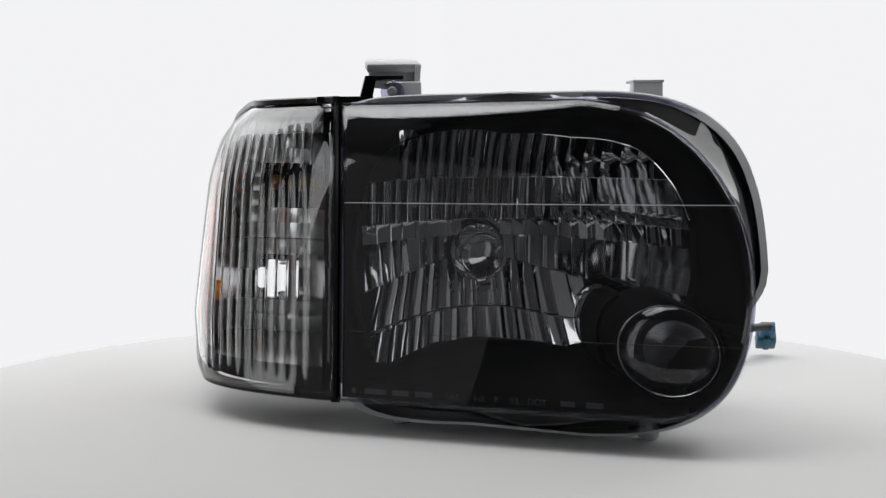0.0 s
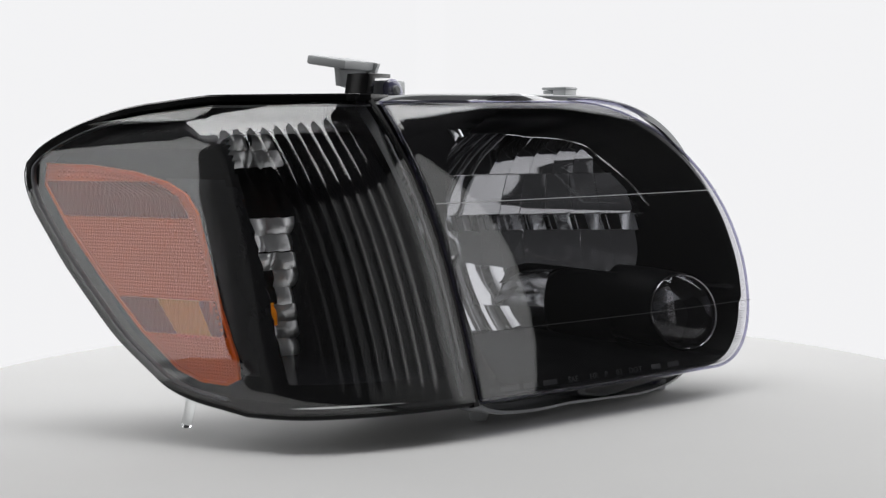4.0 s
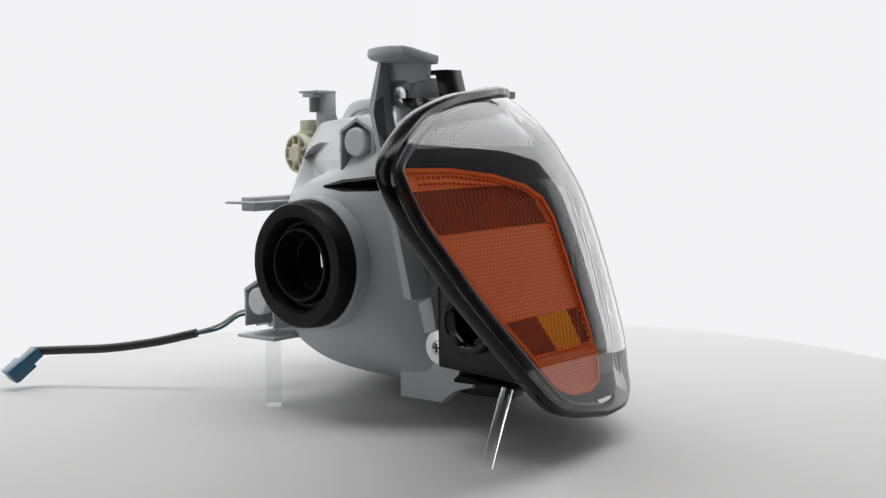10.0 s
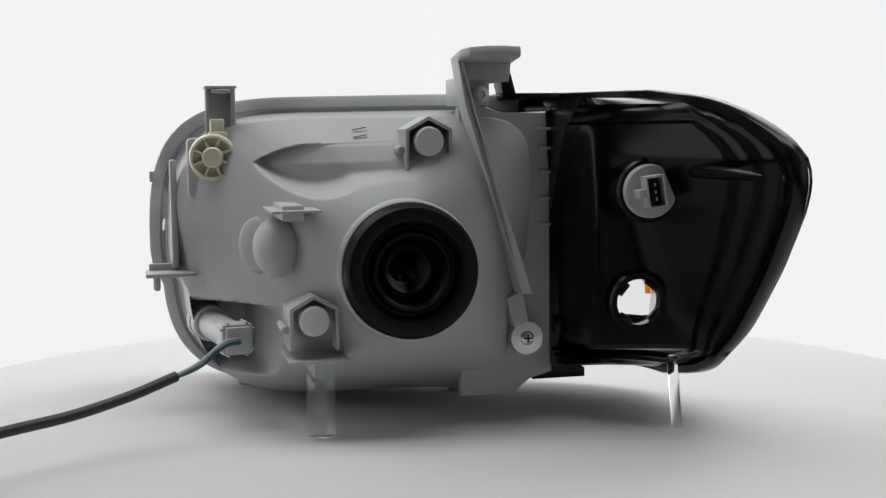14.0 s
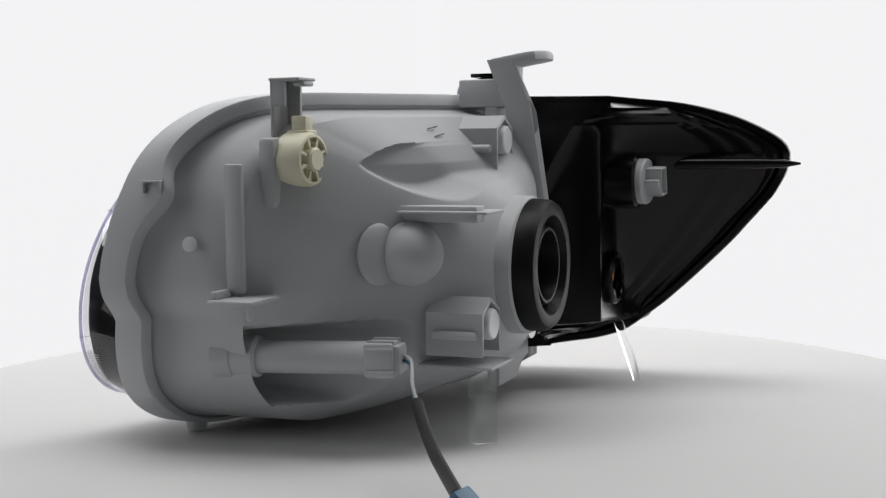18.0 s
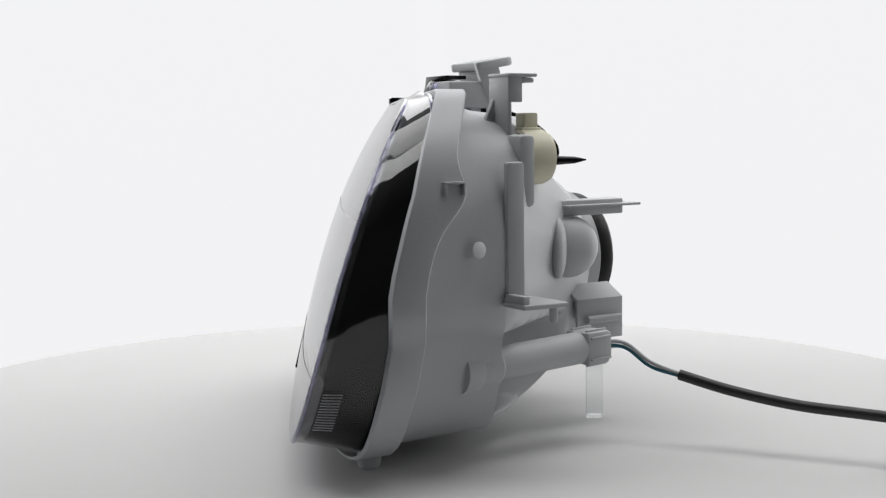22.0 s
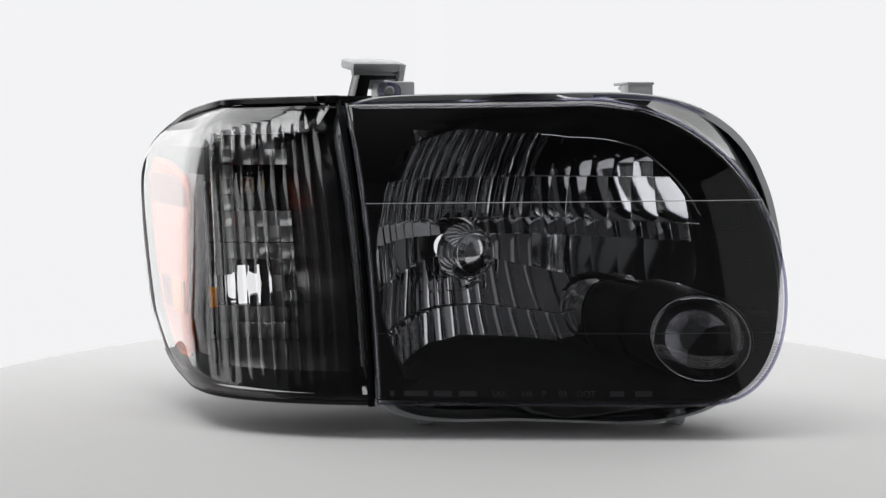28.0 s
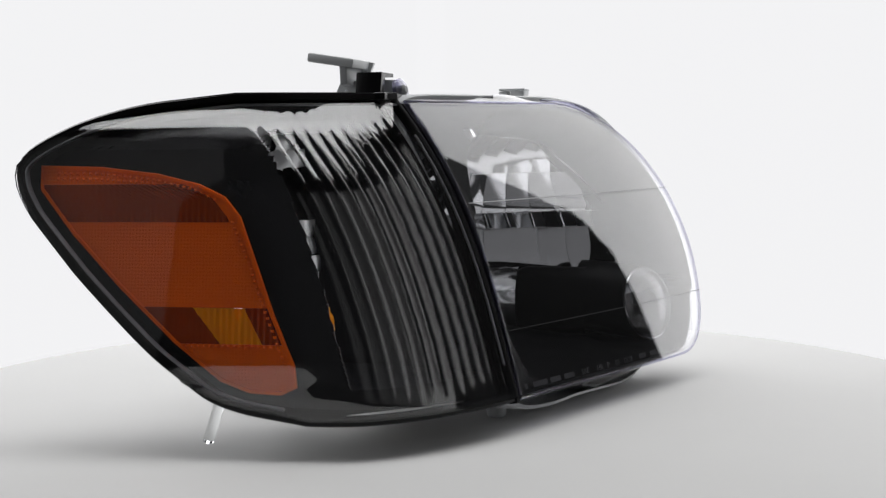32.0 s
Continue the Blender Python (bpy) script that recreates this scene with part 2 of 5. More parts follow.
def corner_arc(cx, cz, rx, rz, p, a):
    c, s = math.cos(a), math.sin(a)
    return (cx - rx * abs(c) ** (2 / p), cz + math.copysign(rz * abs(s) ** (2 / p), s))


def lens_outline(inset=0.0, n=28):
    """Outline of the headlight lens in (x, z), anticlockwise from the lower joint corner seen from behind."""
    pts = []
    zt, zb = 0.2398 - inset, 0.0245 + inset
    for i in range(12):
        z = zb + (zt - zb) * i / 11
        pts.append((x_joint(z) - 0.002 - inset, z))
    for i in range(1, 9):
        pts.append((x_joint(zt) - 0.002 - inset + (-0.09 - x_joint(zt) + 0.002 + inset) * i / 9, zt))
    for i in range(n + 1):
        a = math.pi / 2 * (1 - i / n)
        pts.append(corner_arc(-0.09, 0.12, 0.105 - inset, 0.12 - inset, 2.2, a))
    for i in range(1, n + 1):
        a = -math.pi / 2 * i / n
        pts.append(corner_arc(-0.135, 0.12 - 0.016 * i / n, 0.060 - inset, 0.0795 - inset, 2.05 + 0.35 * i / n, a))
    x1 = pts[-1][0]
    for i in range(1, 10):
        pts.append((x1 + (pts[0][0] - x1) * i / 10, zb))
    return pts


HUB = (-0.055, 0.128)                         # middle of the lens in (x, z)
BORE = (-0.041, 0.1195)                       # optical axis of the reflector in (x, z)


def scaled(outline, s, c=HUB):
    return [(c[0] + (x - c[0]) * s, c[1] + (z - c[1]) * s) for x, z in outline]


def shell_outline(n=168, inset=0.0):
    """Outline of the grey housing's flange in (x, z)."""
    pts = []
    for i in range(n):
        a = 2 * math.pi * i / n
        c, s = math.cos(a), math.sin(a)
        if c < 0:
            h = min(1.0, max(0.0, (s * 0.12 + 0.017) / 0.018))
            rx, cx = 0.1170 + 0.0095 * h * h * (3 - 2 * h) - inset, -0.09
            rz = (0.1265 - inset) if s > 0 else (0.1165 - 0.35 * inset)
            p = 3.3 if s > 0 else 3.0
        else:
            rx, cx = 0.168 - inset, -0.09
            rz = (0.1265 - inset) if s > 0 else (0.1120 - 0.35 * inset)
            p = 9.0
        pts.append((cx + math.copysign(rx * abs(c) ** (2 / p), c), 0.12 + math.copysign(rz * abs(s) ** (2 / p), s)))
    return pts


def y_flange(x, z):
    k = min(1.0, max(0.0, (0.247 - z) / 0.09))
    left = min(1.0, max(0.0, (0.02 - x) / 0.1))
    q = min(1.0, max(0.0, (-0.07 - x) / 0.11))
    q = q * q * (3 - 2 * q)
    side = float(np.interp(z, (0.028, 0.0625, 0.090, 0.123, 0.150, 0.183, 0.213, 0.240), (0.050, 0.050, 0.048, 0.037, 0.034, 0.029, 0.020, 0.012)))
    return y_plane(x, z) - (0.014 + 0.021 * k * (0.35 + 0.65 * left)) * (1 - q) - side * q


# ---- the studio ----
disc = bmesh.new()
turned(disc, [(0.02, -0.0005), (0.4545, -0.0005), (0.4565, -0.0015), (0.4572, -0.004), (0.4572, -0.018), (0.455, -0.02), (0.02, -0.02)], (0, 0, 0), (0, 0, 1), 192)
turntable = tagged(new("turntable"), "round white laminate display turntable with a plain edge", "turntable")
part("top_plate", disc, TABLE, turntable)
bm = bmesh.new()
turned(bm, [(0.10, -0.60), (0.10, -0.10), (0.16, -0.06), (0.16, -0.0205)], (0, 0, 0), (0, 0, 1), 64)
part("pedestal", bm, BOARD, turntable)

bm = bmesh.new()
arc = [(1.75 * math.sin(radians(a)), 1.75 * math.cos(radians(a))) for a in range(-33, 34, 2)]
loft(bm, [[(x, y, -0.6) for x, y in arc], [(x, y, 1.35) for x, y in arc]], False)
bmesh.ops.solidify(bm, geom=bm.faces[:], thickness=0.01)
tagged(part("backdrop", bm, BACKDROP), "smooth white photo backdrop with added glow", "backdrop", kind="structure")

bm = bmesh.new()
box(bm, -2.4, 2.4, -2.6, 2.2, -0.68, -0.6, 0)
tagged(part("floor", bm, DARKWALL), "dark studio floor", "floor", kind="structure")
bm = bmesh.new()
box(bm, -2.4, 2.4, -2.6, 2.2, 3.0, 3.08, 0)
tagged(part("ceiling", bm, DARKWALL), "dark studio ceiling", "ceiling", kind="structure")
for nm, b in (("wall_north", (-2.4, 2.4, 2.2, 2.28)), ("wall_south", (-2.4, 2.4, -2.68, -2.6)), ("wall_west", (-2.48, -2.4, -2.6, 2.2)), ("wall_east", (2.4, 2.48, -2.6, 2.2))):
    bm = bmesh.new()
    box(bm, *b, -0.6, 3.0, 0)
    tagged(part(nm, bm, DARKWALL), "dark painted studio wall", "wall", kind="structure")
# ---- the headlight ----
lamp = tagged(new("headlight_assembly"), "black-bezel car headlight, grey housing, clear lens and amber corner lamp", "headlight")

# housing: a lofted shell from the flange to the rear collar
NS = 240
rings = []
out0 = shell_outline(NS)


def shell_ring(inset, dy, n=NS):
    o = shell_outline(n, inset)
    wide = lambda a, b: 0.013 * math.exp(-((b - 0.178) / 0.018) ** 2) * min(1.0, max(0.0, (-0.11 - a) / 0.05)) if dy < -0.01 else 0.0
    return [(x, y_flange(a, b) + dy - wide(a, b), z) for (x, z), (a, b) in zip(o, out0)]


def ease(k):
    k = min(1.0, max(0.0, k))
    return k * k * (3 - 2 * k)


def wall_depth(x, z):
    top = min(1.0, max(0.0, (z - 0.16) / 0.08))
    left = min(1.0, max(0.0, (-0.06 - x) / 0.12))
    low = min(1.0, max(0.0, (0.08 - z) / 0.06))
    return 0.088 - 0.038 * top * (1 - 0.5 * left) + 0.01 * low


bm = bmesh.new()
rings = [shell_ring(0.006, 0.004), shell_ring(0.001, 0.004), shell_ring(0.0, 0.002), shell_ring(0.0, -0.018), shell_ring(0.0015, -0.0195), shell_ring(0.0085, -0.0205), shell_ring(0.0100, -0.0180), shell_ring(0.0120, -0.0180), shell_ring(0.0145, -0.0265)]
base = shell_outline(NS, 0.018)
mid = [(x, y_flange(a, b) - wall_depth(a, b), z) for (x, z), (a, b) in zip(base, out0)]
for k in (0.35, 0.7):
    rings.append([tuple(p + (q - p) * k for p, q in zip(r, m)) for r, m in zip(rings[8], mid)])
rings.append(mid)
RC, YC = 0.051, -0.084
for k in range(1, 121):
    s = k / 120
    ring = []
    for x, y, z in mid:
        dx, dz = x - BORE[0], z - BORE[1]
        r = math.hypot(dx, dz)
        c, q = dx / r, dz / r
        p = 1.12 - 0.12 * max(0.0, -c) ** 2 + 1.0 * max(0.0, -q) ** 2 + 0.35 * max(0.0, c) ** 2
        px, py, pz = x + (BORE[0] + c * RC - x) * s, y + (YC - y) * (1 - (1 - s) ** p), z + (BORE[1] + q * RC - z) * s
        hollow = ease((-0.124 - px) / 0.018) * ease((pz - 0.028) / 0.012) * ease((0.0890 - pz) / 0.010)
        py = py + (max(py, 0.088) - py) * hollow
        lens_w = 1 - ((px + 0.097) / 0.046) ** 2
        if lens_w > 0:
            cut = 0.0008 - 0.715 * (px + 0.097) - 0.0275 + (0.45 * (pz - 0.195) if pz > 0.195 else 0.10 * (0.195 - pz))
            edge = min((0.195 + 0.015 * lens_w - pz) / 0.0015, (pz - 0.195 + 0.026 * lens_w) / 0.013)
            py = py + (cut - py) * ease(edge) * ease(lens_w / 0.35)
        ring.append((px, py, pz))
    rings.append(ring)
loft(bm, rings)
housing = part("housing", bm, GREY, lamp, "pale grey moulded plastic rear housing", 40)

# collar and rubber boot round the bulb opening
bm = bmesh.new()
turned(bm, [(0.043, 0.0), (0.051, 0.0), (0.0505, 0.012), (0.049, 0.0135), (0.043, 0.0135), (0.043, 0.0)], (BORE[0], -0.0825, BORE[1]), (0, -1, 0), 64, False)
part("collar", bm, GREY, housing)
bm = bmesh.new()
turned(bm, [(0.040, -0.006), (0.0478, -0.002), (0.0485, 0.004), (0.0478, 0.014), (0.0455, 0.0175), (0.041, 0.0185), (0.0365, 0.0175), (0.0345, 0.013), (0.0325, 0.007),
            (0.0300, 0.007), (0.0290, 0.012), (0.0275, 0.0145), (0.0255, 0.0145), (0.0245, 0.011), (0.0225, -0.004), (0.0200, -0.006), (0.0185, -0.002), (0.0165, -0.001),
            (0.0155, -0.006), (0.0135, -0.012), (0.0115, -0.015), (0.0107, -0.017)], (BORE[0], -0.0935, BORE[1]), (0, -1, 0), 72, False)
bmesh.ops.solidify(bm, geom=bm.faces[:], thickness=0.0012)
boot = part("dust_boot", bm, RUBBER, lamp, "round black rubber dust boot with stepped rings")

# clear lens: front face, side skirt, thick edge
OUT = lens_outline()
bm = bmesh.new()
rs = []
for s in (0.02, 0.15, 0.3, 0.45, 0.6, 0.72, 0.83, 0.92, 0.97, 0.99, 1.0):
    rs.append([(x, y_lens(x, z) - (0.0012 if s == 1.0 else 0.0), z) for x, z in scaled(OUT, s)])


SHELL_POLAR = sorted((math.atan2(b - HUB[1], a - HUB[0]), math.hypot(a - HUB[0], b - HUB[1])) for a, b in shell_outline(360))


def reach(dx, dz):
    """Distance from the hub to the housing's flange in a direction."""
    return float(np.interp(math.atan2(dz, dx), [q[0] for q in SHELL_POLAR], [q[1] for q in SHELL_POLAR], period=2 * math.pi))


def skirt_pt(x, z, k):
    """From the lens edge (k = 0) back to the flange (k = 1); straight at the joint side."""
    yl = y_lens(x, z)
    d = Vector((x - HUB[0], z - HUB[1])).normalized()
    left = min(1.0, max(0.0, (0.03 - x) / 0.06))
    grow = max(0.0, reach(d.x, d.y) - 0.004 - math.hypot(x - HUB[0], z - HUB[1])) * left
    px, pz = x + d.x * grow * k, z + d.y * grow * k
    return (px, yl + (y_flange(x, z) + 0.004 - yl) * k - 0.0025 * (1 - k), pz)


for k in (0.12, 0.3, 0.5, 0.7, 0.85, 1.0):
    rs.append([skirt_pt(x, z, k) for x, z in OUT])
loft(bm, rs, True, True)
bmesh.ops.recalc_face_normals(bm, faces=bm.faces)
bmesh.ops.solidify(bm, geom=bm.faces[:], thickness=0.0024)
lens = part("lens", bm, LENS, lamp, "clear glossy polycarbonate headlight lens", 25)
bm = bmesh.new()
path = [Vector((x, y_lens(x, z) - 0.0018, z)) for x, z in OUT]
sweep(bm, path, circle(0.0013, 8), Vector((0.41, 0.91, 0.0)), True)
part("lens_edge", bm, EDGE, lens, "thick violet-tinted lens edge")
bm = bmesh.new()
path = [Vector(skirt_pt(x, z, 1.0)) + Vector((0, 0.001, 0)) for x, z in OUT if x < -0.10]
sweep(bm, path, circle(0.0013, 8), Vector((0.41, 0.91, 0.0)))
part("lens_flange", bm, EDGE, lens)
for zl, x1 in ((0.1655, -0.190), (0.0735, -0.188)):
    bm = bmesh.new()
    path = [Vector((x_joint(zl) - 0.004 + (x1 - x_joint(zl) + 0.004) * i / 24, 0, zl + 0.0 * i)) for i in range(25)]
    path = [Vector((p.x, y_lens(p.x, p.z) + 0.0001, p.z)) for p in path]
    sweep(bm, path, circle(0.00035 if zl > 0.1 else 0.00018, 6), Vector((0, 0, 1)))
    part("seam_line", bm, MARK if zl > 0.1 else LETTER, lens)

LETTER_Z = 0.0300


def on_lens(x, z, out=-0.0030):
    n = Vector((SWEEP, 1.0, 0.27)).normalized()
    return Vector((x, y_lens(x, z), z)) + n * out


def lens_frame(x, z):
    """Axes for writing on the lens: along it to the reader's right, up, and outwards."""
    o, ux = on_lens(x, z), (on_lens(x - 0.01, z) - on_lens(x, z)).normalized()
    uz = (on_lens(x, z + 0.004) - on_lens(x, z)).normalized()
    n = ux.cross(uz).normalized()
    return Matrix(((ux.x, uz.x, n.x, o.x), (ux.y, uz.y, n.y, o.y), (ux.z, uz.z, n.z, o.z), (0, 0, 0, 1)))


for word, x in (("SAE", 0.0050), ("HR", -0.0140), ("P", -0.0270), ("03", -0.0375), ("DOT", -0.0490)):
    cu = bpy.data.curves.new("letters", "FONT")
    cu.body, cu.size, cu.extrude = word, 0.0062, 0.0001
    tmp = bpy.data.objects.new("letters", cu)
    me = bpy.data.meshes.new_from_object(tmp)
    bpy.data.objects.remove(tmp)
    me.transform(lens_frame(x, LETTER_Z))
    me.materials.append(LETTER)
    ob = new("lettering", me)
    ob.parent = lens
for x, w in ((0.0700, 0.003), (0.0610, 0.017), (0.0420, 0.013), (0.0260, 0.013), (-0.0700, 0.010), (-0.0860, 0.012)):
    bm = bmesh.new()
    box(bm, 0.0, w, 0.0003, 0.0042, 0.0, 0.0002, 0, lens_frame(x, LETTER_Z))
    part("lettering", bm, LETTER, lens)

# fine hatching on the lens skirt
for i in range(14):
    z = 0.0405 + 0.0018 * i
    bm = bmesh.new()
    path = [Vector(skirt_pt(corner_arc(-0.135, 0.104, 0.060, 0.081, 2.05, -math.asin(min(1.0, ((0.104 - z) / 0.081) ** 1.02)))[0], z, k)) for k in (0.14, 0.22, 0.30, 0.38)]
    sweep(bm, path, circle(0.0003, 5))
    part("skirt_line", bm, MARK, lens)

# black bezel behind the lens, with the reflector's opening
BOUT = lens_outline(0.0035)


EDGE_XZ = ((0.061, 0.133), (0.060, 0.152), (0.056, 0.172), (0.046, 0.192), (0.034, 0.2060), (0.015, 0.2135), (-0.060, 0.2145), (-0.105, 0.2130), (-0.130, 0.2105), (-0.146, 0.2050), (-0.158, 0.1950), (-0.167, 0.1800),
           (-0.174, 0.1550), (-0.177, 0.1280), (-0.176, 0.0980), (-0.160, 0.0650), (-0.110, 0.0460), (-0.080, 0.0480), (-0.040, 0.0500), (0.0, 0.0480), (0.030, 0.0430), (0.049, 0.0400), (0.057, 0.0700), (0.061, 0.0980))
POLAR = sorted((math.atan2((z - 0.133) / 0.09, (x + 0.058) / 0.115), math.hypot((z - 0.133) / 0.09, (x + 0.058) / 0.115)) for x, z in EDGE_XZ)


def opening(a):
    """Opening of the bezel in (x, z) by angle; it gives way to the small lamp's pod."""
    r = float(np.interp(a, [q[0] for q in POLAR], [q[1] for q in POLAR], period=2 * math.pi))
    dx, dz = 0.115 * r * math.cos(a), 0.09 * r * math.sin(a)
    k = 1.0
    while math.hypot(-0.058 + dx * k + 0.1460, 0.133 + dz * k - 0.0690) < 0.034 and k > 0.3:
        k -= 0.01
    return (-0.058 + dx * k, 0.133 + dz * k)


def y_bowl(x, z):
    dx, dz = x - BORE[0], z - BORE[1]
    high = min(1.0, max(0.0, (z - 0.150) / 0.045))
    k = 7.0 + 1.8 * min(1.0, max(0.0, dx / 0.1)) + (2.0 - 2.4 * high) * min(1.0, max(0.0, -dx / 0.08))
    low = -0.07 + 0.166 * ease((-0.122 - x) / 0.015) * ease((0.098 - z) / 0.010)
    return max(low, min(-0.068 + k * (dx * dx + dz * dz), y_lens(x, z) - 0.010))


FOG = Vector((-0.1465, 0.1545, 0.0655))         # middle of the small lamp
FAX = Vector((0.45, 0.87, 0.16))
bm = bmesh.new()
inner = []
for x, z in BOUT:
    inner.append(opening(math.atan2((z - 0.133) / 0.09, (x + 0.058) / 0.115)))
rs = [[Vector((x * 0.985 + HUB[0] * 0.015, y, z * 0.985 + HUB[1] * 0.015)) for x, y, z in (skirt_pt(a, b, k) for a, b in OUT)] for k in (1.0, 0.7, 0.4, 0.15)]
for k in np.linspace(0, 1, 30):
    ring = []
    for (x, z), (a, b) in zip(BOUT, inner):
        px, pz = x + (a - x) * k, z + (b - z) * k
        near = ease((0.0340 - math.hypot((px - FOG.x) / 1.15, pz - FOG.z)) / 0.004)
        ya, yb = y_lens(px, pz) - 0.0050, min(y_bowl(px, pz) + 0.013, y_lens(px, pz) - 0.006)
        ring.append((px, ya + (yb - ya) * k ** 1.15 - 0.046 * near, pz))
    rs.append(ring)
rs.append([(x, y - 0.014, z) for x, y, z in rs[-1]])
loft(bm, rs)
bezel = part("bezel", bm, BEZEL, lamp, "satin black inner bezel", 40)

# faceted reflector


def in_bowl(x, z, grow=1.0):
    if math.hypot(x + 0.1450, z - 0.0700) < 0.026 or math.hypot(x - BORE[0], z - BORE[1]) < 0.0235:
        return False
    a, r = math.atan2((z - 0.133) / 0.09, (x + 0.058) / 0.115), math.hypot((z - 0.133) / 0.09, (x + 0.058) / 0.115)
    return r < grow * float(np.interp(a, [q[0] for q in POLAR], [q[1] for q in POLAR], period=2 * math.pi))


def fan(x, z):
    """Ledges below the bulb run down and outwards from it."""
    w = min(1.0, max(0.0, (0.131 - z) / 0.018)) * min(1.0, max(0.25, (z - 0.035) / 0.07))
    return z - 0.24 * w * max(0.0, abs(x - BORE[0]) - 0.018)


def splay(x, z):
    """The facets spread apart below the bulb."""
    return BORE[0] + (x - BORE[0]) * (1 + 2.4 * max(0.0, 0.113 - z))


bm = bmesh.new()
lines = bmesh.new()
# lower and upper edge, step forward, how far a facet follows the bowl sideways and upwards, and its cushion
BANDS = ((0.036, 0.072, 0.000, 0.50, 0.45, 0.0012), (0.072, 0.113, 0.002, 0.45, 0.45, 0.0012), (0.113, 0.131, -0.001, 0.40, 0.8, 0.0009), (0.131, 0.145, 0.003, 0.0, 0.3, 0.0),
         (0.145, 0.180, 0.002, 0.75, 0.9, 0.0022), (0.180, 0.219, 0.004, 0.75, 1.0, 0.0022))
rng = random.Random(4)
for bi, (z0, z1, off, follow, rise, cushion) in enumerate(BANDS):
    edges = [-0.192]
    tilt = (0.0, 0.0008, -0.0006, 0.0002, -0.0009, 0.0006)[bi]
    while edges[-1] < 0.070:
        edges.append(edges[-1] + rng.uniform(0.0092, 0.0122))
    for x0, x1 in zip(edges, edges[1:]):
        xm, zm = (x0 + x1) / 2, (z0 + z1) / 2
        if not in_bowl(splay(xm, zm), fan(xm, zm), 1.03 if xm < 0.02 else 0.95):
            continue
        tu, tv = rng.uniform(-1, 1) * (0.0009 if bi < 2 else 0.0 if bi == 3 else 0.0004), tilt + rng.uniform(-0.0003, 0.0003)
        yc = y_bowl(splay(xm, zm), fan(xm, zm))

        def at(x, zf, u1, v1):
            """Each facet stands flatter sideways than the bowl that carries it."""
            px, pz = splay(x, zf), fan(x, zf)
            ym = y_bowl(splay(xm, zf), fan(xm, zf))
            ym = yc - 0.35 * (zf - zm) if bi == 3 else yc + rise * (ym - yc)      # the narrow band leans back
            steep = abs(y_bowl(splay(x0, zf), pz) - y_bowl(splay(x1, zf), pz)) > 0.03
            y = ym + (1.0 if steep or (xm < -0.10 and bi in (2, 4, 5)) else follow) * (y_bowl(px, pz) - y_bowl(splay(xm, zf), fan(xm, zf)))
            return Vector((px, y + off + tu * (2 * u1 - 1) + tv * (2 * v1 - 1) + cushion * (1.0 if xm > -0.10 else 0.3) * (1 - (2 * u1 - 1) ** 2), pz))

        grid = []
        for u in range(7):
            x = x0 + (x1 - x0) * u / 6
            grid.append([at(x, z0 + (z1 - z0) * v / 7, u / 6, v / 7) for v in range(8)])
        loft(bm, grid, False)
        border = [r[0] for r in grid] + grid[-1][1:] + [r[-1] for r in grid[::-1]][1:] + grid[0][::-1][1:-1]
        riser = 0.003 + min(0.012, (1 - follow) * abs(y_bowl(splay(x0, zm), zm) - y_bowl(splay(x1, zm), zm)))
        loft(bm, [border, [q - Vector((0, riser, 0)) for q in border]])
        if rng.random() < 0.85:
            a, b = sorted((rng.uniform(0.0, 1.0), rng.choice((0.0, 1.0))))
            if b - a < 0.4:
                a, b = 0.0, 1.0
            path = []
            for v in range(9):
                v1 = a + (b - a) * v / 8
                zf = z0 + (z1 - z0) * v1
                path.append(at(x0, zf, 0.0, v1) + Vector((0, 0.0003, 0)))
            if all(in_bowl(q.x, q.z) for q in path):
                sweep(lines, path, circle(rng.uniform(0.0003, 0.0007), 8), Vector((0, 1, 0)))
    if bi:
        o0, o1 = BANDS[bi - 1][2], off
        run = []
        for k in range(54):
            xa, xb = -0.192 + 0.005 * k, -0.192 + 0.005 * (k + 1)
            za, zb = fan(xa, z0), fan(xb, z0)
            if in_bowl((xa + xb) / 2, (za + zb) / 2):
                ya, yb = y_bowl(xa, za), y_bowl(xb, zb)
                loft(bm, [[(xa, ya + o0, za), (xb, yb + o0, zb)], [(xa, ya + o1 + 0.001, za + 0.0002), (xb, yb + o1 + 0.001, zb + 0.0002)]], False)
                run.append(Vector((xa, ya + max(o0, o1) + 0.0004, za)))
            if run and (not in_bowl((xa + xb) / 2, (za + zb) / 2) or k == 53):
                if len(run) > 3:
                    sweep(lines, run, circle(0.0004, 6), Vector((0, 1, 0)))
                run = []
reflector = part("reflector", bm, CHROME, lamp, "dark chrome reflector of stepped vertical facets", 35, False)
rim_path = []
for q in range(60):
    x, z = opening(radians(18 + 150 * q / 59))
    if x < -0.085:
        rim_path.append(Vector((x * 0.995, min(y_bowl(x, z) + 0.013, y_lens(x, z) - 0.006) - 0.0005, z * 0.996)))
sweep(lines, rim_path, circle(0.0009, 8), Vector((0, 1, 0)))
part("facet_ridges", lines, BRIGHT, reflector, "bright ridges between the facets")
bm = bmesh.new()
turned(bm, [(0.032, -0.002), (0.0290, 0.004), (0.0255, 0.004), (0.0240, -0.006)], (BORE[0], -0.066, BORE[1]), (0, 1, 0), 48, False)
part("bulb_socket_ring", bm, CHROME, reflector)

for i in range(15):
    a = radians(42 + 96 * i / 14)
    bm = bmesh.new()
    m = Matrix.Translation((BORE[0], -0.062, BORE[1])) @ Matrix.Rotation(math.pi / 2 - a, 4, "Y")
    box(bm, -0.0010, 0.0010, -0.004, 0.004, 0.0275, 0.0335, 0.0003, m)
    part("fin", bm, CHROME, reflector)

